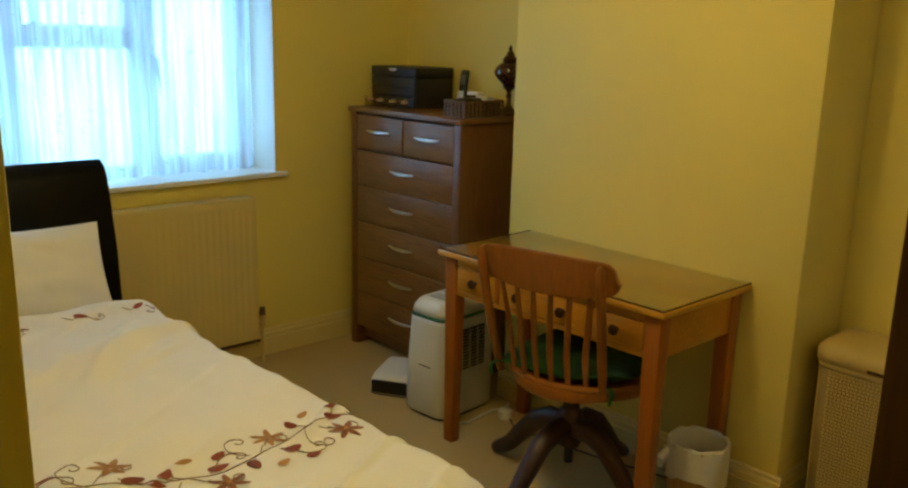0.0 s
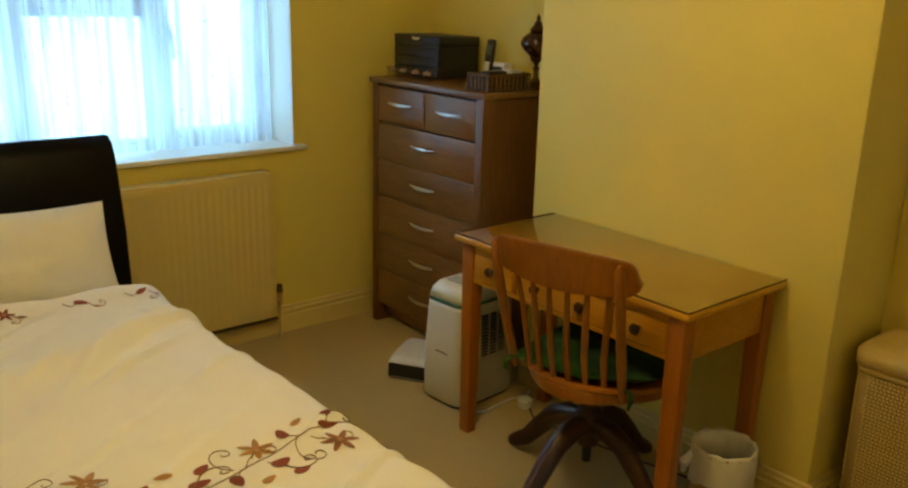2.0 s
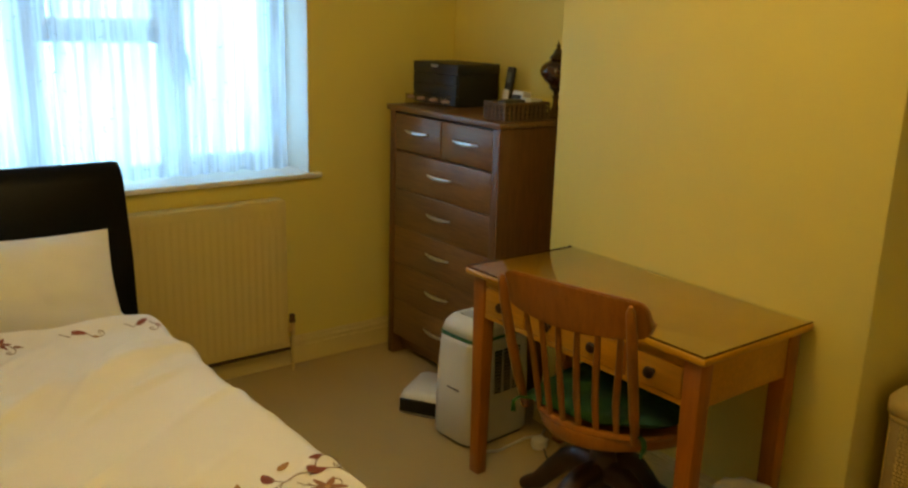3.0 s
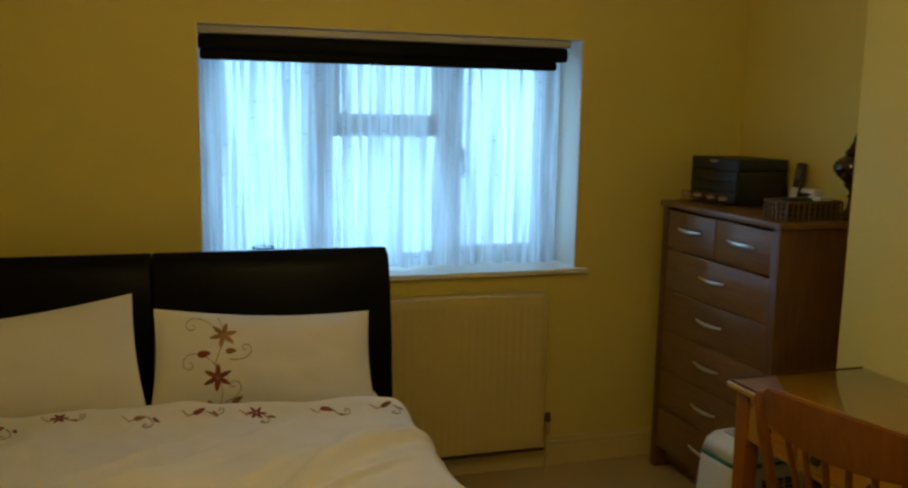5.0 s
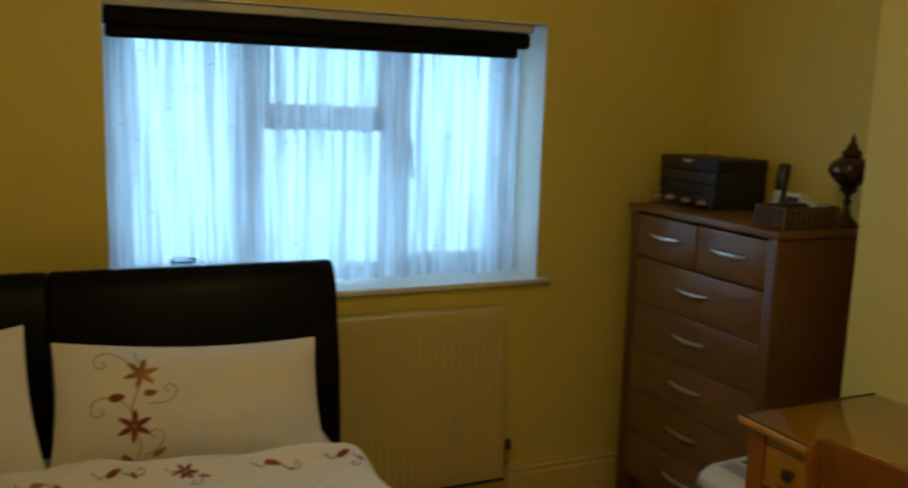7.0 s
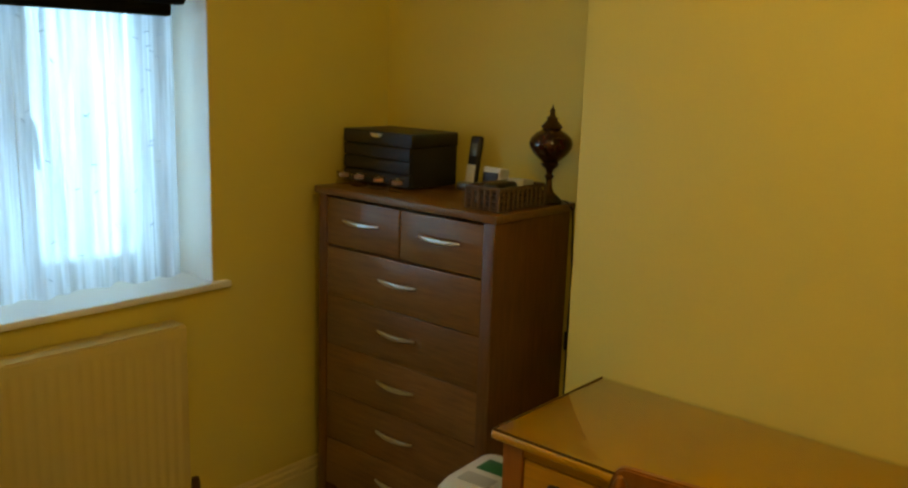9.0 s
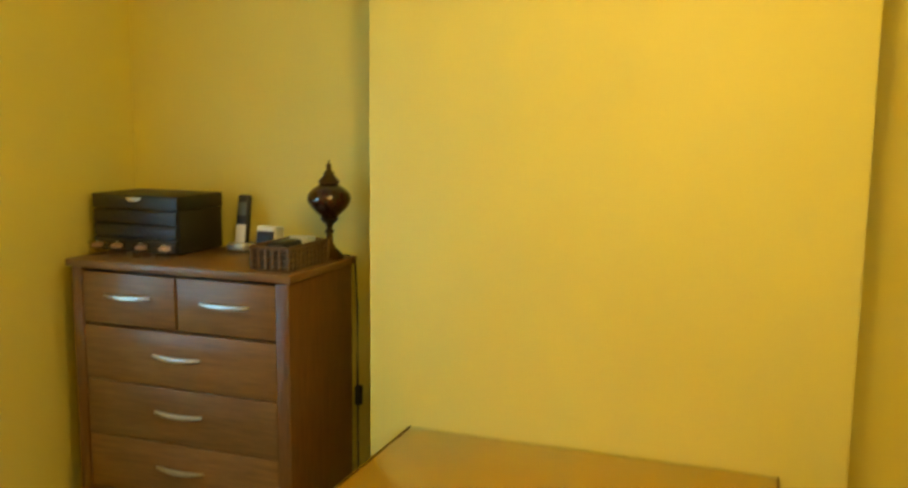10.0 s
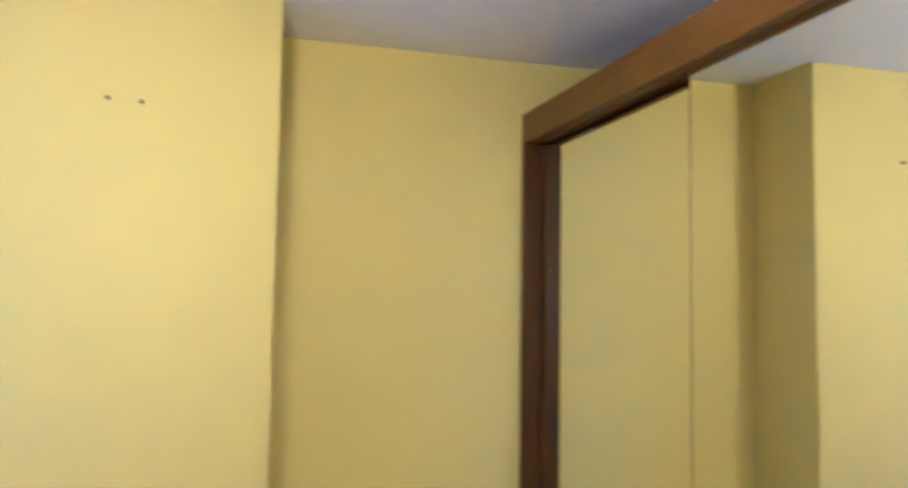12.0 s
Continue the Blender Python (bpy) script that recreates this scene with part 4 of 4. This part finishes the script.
for k in range(6):
    s = (k - 2.5) / 2.5
    yb, yt = .018 + s * .128, s * .150
    xb = -.232 + .035 * s * s
    xt = -.318 + .055 * (yt / .246) ** 2
    part("spindle", bm_tube([(xb, yb, .445), (xb - .025, yb * 1.02, .55), (xb - .058, (yb + yt) / 2, .66), (xt, yt, .785)], [.009, .011, .010, .008], 8, flat=.7), CHAIRWOOD, chair).location.z = .012
b = bm_lathe([(.0, .16), (.035, .165), (.045, .19), (.046, .25), (.04, .29), (.03, .30), (.026, .37), (.07, .390), (.10, .4165), (0, .4165)], 24)
part("hub", moved(b, DOWN), CHAIRDARK, chair, "dark turned hub")
part("screw", moved(bm_rod((0, 0, .10), (0, 0, .17), .016), DOWN), BLACKP, chair, "black steel screw")
for k in range(4):
    a = radians(78 + 90 * k)
    pts = [(.03, .235), (.09, .235), (.15, .205), (.21, .14), (.27, .070), (.325, .034), (.345, .022)]
    b = bm_tube([(r * math.cos(a), r * math.sin(a), z) for r, z in pts], [.036, .036, .034, .031, .027, .024, .018], 10, flat=1.1)
    part("foot", moved(b, DOWN), CHAIRDARK, chair, "dark curved wooden foot")
cush = thing("seat_cushion", "flat dark green patterned cushion on the chair", "cushion", (CHX, CHY, .461), 13)
b = bmesh.new()
N = 24


def cz(u, v, s):
    t_ = max(0, (1 - abs(u) ** 4) * (1 - abs(v) ** 4)) ** .5
    return Vector((.215 * u * (1 - .07 * v * v), .225 * v * (1 - .07 * u * u), .024 + s * .022 * t_ + .006 * noise.noise((u * 3, v * 3, s)) * t_ + .085 * max(0, -u - .35) * max(0, -v - .2)))


for s in (-1, 1):
    g = [[b.verts.new(cz(-1 + 2 * i / N, -1 + 2 * j / N, s)) for i in range(N + 1)] for j in range(N + 1)]
    for j in range(N):
        for i in range(N):
            b.faces.new((g[j][i], g[j][i + 1], g[j + 1][i + 1], g[j + 1][i]))
bmesh.ops.remove_doubles(b, verts=b.verts, dist=1e-4)
bmesh.ops.recalc_face_normals(b, faces=b.faces)
part("pad", b, CUSHION, cush)
for s in (-1, 1):
    part("tie", bm_tube([(-.19, s * .17, .024), (-.225, s * .205, .03), (-.238, s * .216, .018), (-.245, s * .21, -.012)], .008, 6, flat=.4), CUSHION, cush, "green cushion tie")

# ---- dehumidifier and floor things ----
deh = thing("dehumidifier", "white plastic dehumidifier with a green band", "dehumidifier", (-.255, -1.015, 0), 4)


def loft(levels, n=10):
    """Rounded boxes stacked and joined: rows of z, half width, half depth, corner radius."""
    b = bmesh.new()
    rings = []
    for z, hx, hy, r in levels:
        ring = []
        for cx, cy, a0 in ((hx - r, hy - r, 0), (-hx + r, hy - r, 90), (-hx + r, -hy + r, 180), (hx - r, -hy + r, 270)):
            for k in range(n // 2 + 1):
                a = radians(a0 + 90 * k / (n // 2))
                ring.append(b.verts.new((cx + r * math.cos(a), cy + r * math.sin(a), z)))
        rings.append(ring)
    for q, s in zip(rings, rings[1:]):
        for k in range(len(q)):
            b.faces.new((q[k], q[(k + 1) % len(q)], s[(k + 1) % len(q)], s[k]))
    b.faces.new(rings[0][::-1])
    b.faces.new(rings[-1])
    return b


part("body", loft([(.012, .158, .110, .05), (.02, .165, .115, .05), (.24, .163, .113, .05), (.40, .152, .105, .045), (.418, .150, .104, .045)]), WHITEP, deh)
part("band", loft([(.4185, .1515, .1055, .045), (.431, .1505, .1045, .045)]), GREENP, deh, "green band")
part("head", loft([(.4315, .149, .103, .045), (.463, .140, .096, .042), (.485, .122, .082, .04), (.490, .105, .066, .035)]), WHITEP, deh)
part("grip", bm_box(-.085, -.03, -.05, .05, .4895, .494, .002), material("grip_grey", (.45, .46, .44), .4), deh, "grey recessed grip")
part("control_panel", bm_box(.0, .07, -.045, .045, .4895, .493, .002), GREENP, deh, "green control strip")
for col in range(3):
    for row in range(13):
        x = -.045 + col * .047
        part("vent_slot", bm_box(x, x + .034, -.1165, -.106, .205 + row * .0135, .2115 + row * .0135), BLACKP, deh)
part("tank_seam", bm_box(-.1655, -.160, -.045, .02, .222, .226), BLACKP, deh, "dark seam of the water tank")
part("base_skirt", loft([(0, .150, .102, .05), (.012, .156, .108, .05)]), BLACKP, deh)
unit = thing("steam_cleaner_dock", "low white plastic floor unit with a black front", "appliance", (-.285, -.715, 0), 32)
part("shell", loft([(.006, .132, .094, .03), (.06, .130, .092, .03), (.088, .117, .082, .03), (.096, .097, .066, .028)]), WHITEP, unit)
part("front_panel", bm_box(-.135, -.126, -.080, .080, .012, .070, .003), BLACKP, unit, "black front panel")
part("base", loft([(0, .126, .088, .03), (.006, .130, .092, .03)]), BLACKP, unit)

plug = thing("plug_adaptor", "white plug on the carpet beside the desk leg", "plug", (-.16, -1.255, 0))
part("body", bm_lathe([(0, 0), (.028, 0), (.032, .012), (.030, .032), (.018, .042), (0, .043)], 18), WHITEP, plug)
part("pins", bm_rod((.028, 0, .02), (.045, 0, .02), .006), CHROME, plug)
lead = thing("white_cable", "white mains cable lying on the carpet", "cable", (-.2, -1.2, 0))
part("lead", bm_tube([(-.19, .045, .006), (-.12, .0, .006), (-.04, .012, .006), (.04, .02, .006), (.10, .0, .006), (.15, .03, .006)], .005, 6), WHITEP, lead)
lead2 = thing("black_cable", "thin black cable trailing under the desk", "cable", (-.1, -1.7, 0))
part("lead", bm_tube([(-.06, .42, .006), (-.10, .36, .005), (-.09, .22, .005), (-.07, .10, .005), (-.05, -.05, .006), (.0, -.22, .006), (.03, -.36, .006), (.05, -.46, .04)], .0032, 6), BLACKP, lead2)

bin_ = thing("waste_bin", "slatted wooden waste bin with a white liner", "waste bin", (-.212, -2.172, 0))
part("base", bm_lathe([(0, 0), (.076, 0), (.076, .012), (0, .012)], 24), BINWOOD, bin_)
for k in range(22):
    a = 2 * math.pi * k / 22
    b = bm_box(-.0035, .0035, -.0128, .0128, 0, .255, .001, 1)
    moved(b, pose(0, 0, 0, 0, 0, math.degrees(a)) @ Matrix.Translation((.080, 0, .004)) @ pose(0, 0, 0, 0, 3, 0))
    part("slat", b, BINWOOD, bin_)
b = bmesh.new()
prof = [(.074, .06), (.087, .258), (.095, .268), (.099, .258), (.099, .21), (.097, .14)]
rings = []
rnd = random.Random(3)
for j, (r, z) in enumerate(prof):
    ring = []
    for k in range(48):
        a = 2 * math.pi * k / 48
        w = .0025 * math.sin(9 * a + j) * (j > 0) + (.018 * math.sin(2 * a + 1) * (j == len(prof) - 1))
        rr = r + .003 * math.sin(13 * a + 2 * j)
        ring.append(b.verts.new((rr * math.cos(a), rr * math.sin(a), z + w)))
    rings.append(ring)
for q, s in zip(rings, rings[1:]):
    for k in range(48):
        b.faces.new((q[k], q[(k + 1) % 48], s[(k + 1) % 48], s[k]))
b.faces.new(rings[0])
part("liner", b, LINER, bin_, "white plastic bag liner folded over the rim")
part("liner_knot", bm_tube([(-.072, .064, .23), (-.090, .078, .20), (-.086, .082, .165)], [.012, .016, .008], 8), LINER, bin_)

# ---- laundry basket ----
LX0, LX1, LY0, LY1, LH = .045, .315, -2.86, -2.395, .60
hamper = thing("laundry_basket", "cream woven plastic laundry basket with a lid", "laundry basket", ((LX0 + LX1) / 2, (LY0 + LY1) / 2, 0))
hx, hy = (LX1 - LX0) / 2, (LY1 - LY0) / 2
# Body darker than the strips, so shade between them is in its colour.
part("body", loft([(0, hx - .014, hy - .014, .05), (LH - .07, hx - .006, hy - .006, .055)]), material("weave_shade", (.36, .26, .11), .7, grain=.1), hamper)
b = bmesh.new()
for row in range(44):
    z = .02 + row * .0116
    k2 = z / LH
    gx, gy = hx - .010 + .006 * k2, hy - .010 + .006 * k2
    for i in range(30):
        y = -gy + .05 + (2 * gy - .1) * (i + .25 * (row % 2)) / 29.5
        bm_box(-gx - .0035, -gx + .004, y - .0043, y + .0043, z, z + .0092, bm=b)
    for i in range(14):
        x = -gx + .05 + (2 * gx - .1) * (i + .25 * (row % 2)) / 13.5
        bm_box(x - .0043, x + .0043, gy - .004, gy + .0035, z, z + .0092, bm=b)
tagged(part("weave", b, CREAMP, hamper, "woven plastic strips", False), "", "", "", "stuff")
part("rim", loft([(LH - .068, hx, hy, .06), (LH - .05, hx + .002, hy + .002, .06)]), CREAMP, hamper)
lid = part("lid", loft([(LH - .048, hx + .006, hy + .006, .062), (LH - .012, hx + .006, hy + .006, .062), (LH + .004, hx - .006, hy - .006, .055), (LH + .010, hx - .03, hy - .03, .04)]), CREAMP, hamper)
part("grip_slot", bm_box(-hx - .0085, -hx, -.06, .06, LH - .046, LH - .036), material("slot_brown", (.10, .05, .02), .6), lid, "dark finger slot under the lid")

# ---- wardrobe ----
VX0, VX1, VY, VT = -1.665, ALC - .004, -3.205, 2.287
ward = thing("wardrobe", "dark walnut wardrobe with two sliding mirror doors", "wardrobe", ((VX0 + VX1) / 2, (VY + WALL_S) / 2, 0))
mv = Matrix.Translation((-(VX0 + VX1) / 2, -(VY + WALL_S) / 2, 0))
part("fascia", moved(bm_box(VX0, VX1, VY - .022, VY, VT - .105, VT, .003), mv), WARD, ward)
part("top_panel", moved(bm_box(VX0, VX1, WALL_S + .005, VY - .023, VT - .022, VT - .002), mv), WARD, ward)
for x0, x1 in ((VX0, VX0 + .03), (VX1 - .03, VX1)):
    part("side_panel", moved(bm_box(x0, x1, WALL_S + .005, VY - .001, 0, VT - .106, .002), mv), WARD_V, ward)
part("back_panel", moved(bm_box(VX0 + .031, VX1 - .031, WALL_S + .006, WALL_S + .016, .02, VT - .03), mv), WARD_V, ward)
part("bottom_rail", moved(bm_box(VX0 + .031, VX1 - .031, VY - .10, VY - .002, 0, .07, .002), mv), WARD, ward)
part("track", moved(bm_box(VX0 + .031, VX1 - .031, VY - .10, VY - .024, VT - .1055, VT - .09), mv), WARD, ward, "brown sliding track")


def mirror_door(x0, x1, y, stile_l, stile_r, top):
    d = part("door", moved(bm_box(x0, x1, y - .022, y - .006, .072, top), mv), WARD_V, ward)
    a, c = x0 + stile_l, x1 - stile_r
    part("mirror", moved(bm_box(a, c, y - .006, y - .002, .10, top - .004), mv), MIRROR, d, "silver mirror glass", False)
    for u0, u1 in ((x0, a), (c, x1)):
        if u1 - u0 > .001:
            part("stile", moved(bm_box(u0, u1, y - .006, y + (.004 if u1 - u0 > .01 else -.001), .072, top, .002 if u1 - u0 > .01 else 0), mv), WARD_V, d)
    return d


mirror_door(-.80, VX1 - .032, VY - .066, .003, .036, VT - .124)
mirror_door(VX0 + .032, -.67, VY - .036, .036, .0018, VT - .1065)

# ---- ceiling lamp ----
LXC, LYC, LZ = -1.470, -2.025, 1.958
cl = thing("ceiling_light", "lit glass bowl ceiling lamp with a brass finial", "ceiling light", (LXC, LYC, LZ))
GLOW = lit_glass("lit_frosted_glass", (1.0, .80, .33), BOWL, .72)
FIN = [(0, .0026), (.0033, .0033), (.0052, .0072), (.0046, .0117), (.0091, .0156), (.0117, .020), (.022, .030), (.026, .035), (.0234, .0377), (0, .0377)]
part("finial", bm_lathe([(q * 1.15, z) for q, z in FIN], 24), material("dull_brass", (.70, .54, .32), .6, .15, grain=.15, scale=50), cl, "brass finial")
BOWLP = [(.022, .036), (.085, .061), (.150, .087), (.210, .111), (.224, .118)]
b = bm_lathe(BOWLP + [(.218, .120), (.206, .117), (.145, .093), (.080, .067), (.022, .043)], 4)
bmesh.ops.bevel(b, geom=[e for e in b.edges if abs(e.verts[0].co.z - e.verts[1].co.z) > .004 and abs(math.atan2(e.verts[0].co.y, e.verts[0].co.x) - math.atan2(e.verts[1].co.y, e.verts[1].co.x)) < .01], offset=.005, segments=2, affect="EDGES")
part("seat_ring", bm_lathe([(.0195, .0364), (.0253, .0377), (.026, .0416), (.0221, .0436), (.0195, .043)], 24), BRASS, cl, "bright brass seating ring")
part("bowl", moved(b, pose(0, 0, 0, 0, 0, 68)), GLOW, cl, "glowing frosted four-sided glass bowl")
CORN = [(math.cos(radians(68 + 90 * k)), math.sin(radians(68 + 90 * k))) for k in range(4)]
for k in range(4):
    (c0, s0), (c1, s1) = CORN[k], CORN[(k + 1) % 4]
    part("bowl_rim", bm_rod((.226 * c0, .226 * s0, .120), (.226 * c1, .226 * s1, .120), .004, n=8), BRASS, cl, "brass rim bar")
    part("rib", bm_tube([((rr_ + .004) * c0, (rr_ + .004) * s0, zz - .005) for rr_, zz in BOWLP], .0022, 6), BRASS, cl, "brass corner rib")
    curl = [(.150 + .027 * math.cos(radians(200 + 24 * i)) * (1 - .03 * i), .083 + .011 * math.sin(radians(200 + 24 * i)) * (1 - .03 * i)) for i in range(12)]
    part("scroll", bm_tube([(rr_ * c0, rr_ * s0, zz - .002) for rr_, zz in curl], .0013, 6), BRASS, cl, "thin brass wire scroll")
    part("arm", bm_tube([(.223 * c0, .223 * s0, .121), (.12 * c0, .12 * s0, .27), (.03 * c0, .03 * s0, CEIL - LZ - .03)], .004, 6), BRASS, cl)
part("rose", bm_lathe([(0, 0), (.03, 0), (.055, .02), (.06, .033), (0, .033)], 24, (0, 0, CEIL - LZ - .034)), BRASS, cl)
bulb_data = bpy.data.lights.new("bulb", "POINT")
bulb_data.energy, bulb_data.color, bulb_data.shadow_soft_size = BULB, (1.0, .80, .33), .08
bulb = new("bulb", bulb_data)
bulb.location = (LXC, LYC, LZ + .19)

# picture nails left in the chimney breast
for y, z in ((-1.546, 2.148), (-1.893, 2.15), (-1.979, 2.146)):
    nail = thing("picture_nail", "small dark nail in the painted wall", "nail", (0, y, z), 0, "picture nails")
    part("shank", bm_rod((0, 0, 0), (-.012, 0, .002), .0025, n=8), BLACKP, nail)
    part("head", bm_rod((-.011, 0, .002), (-.014, 0, .002), .0058, n=10), BLACKP, nail)
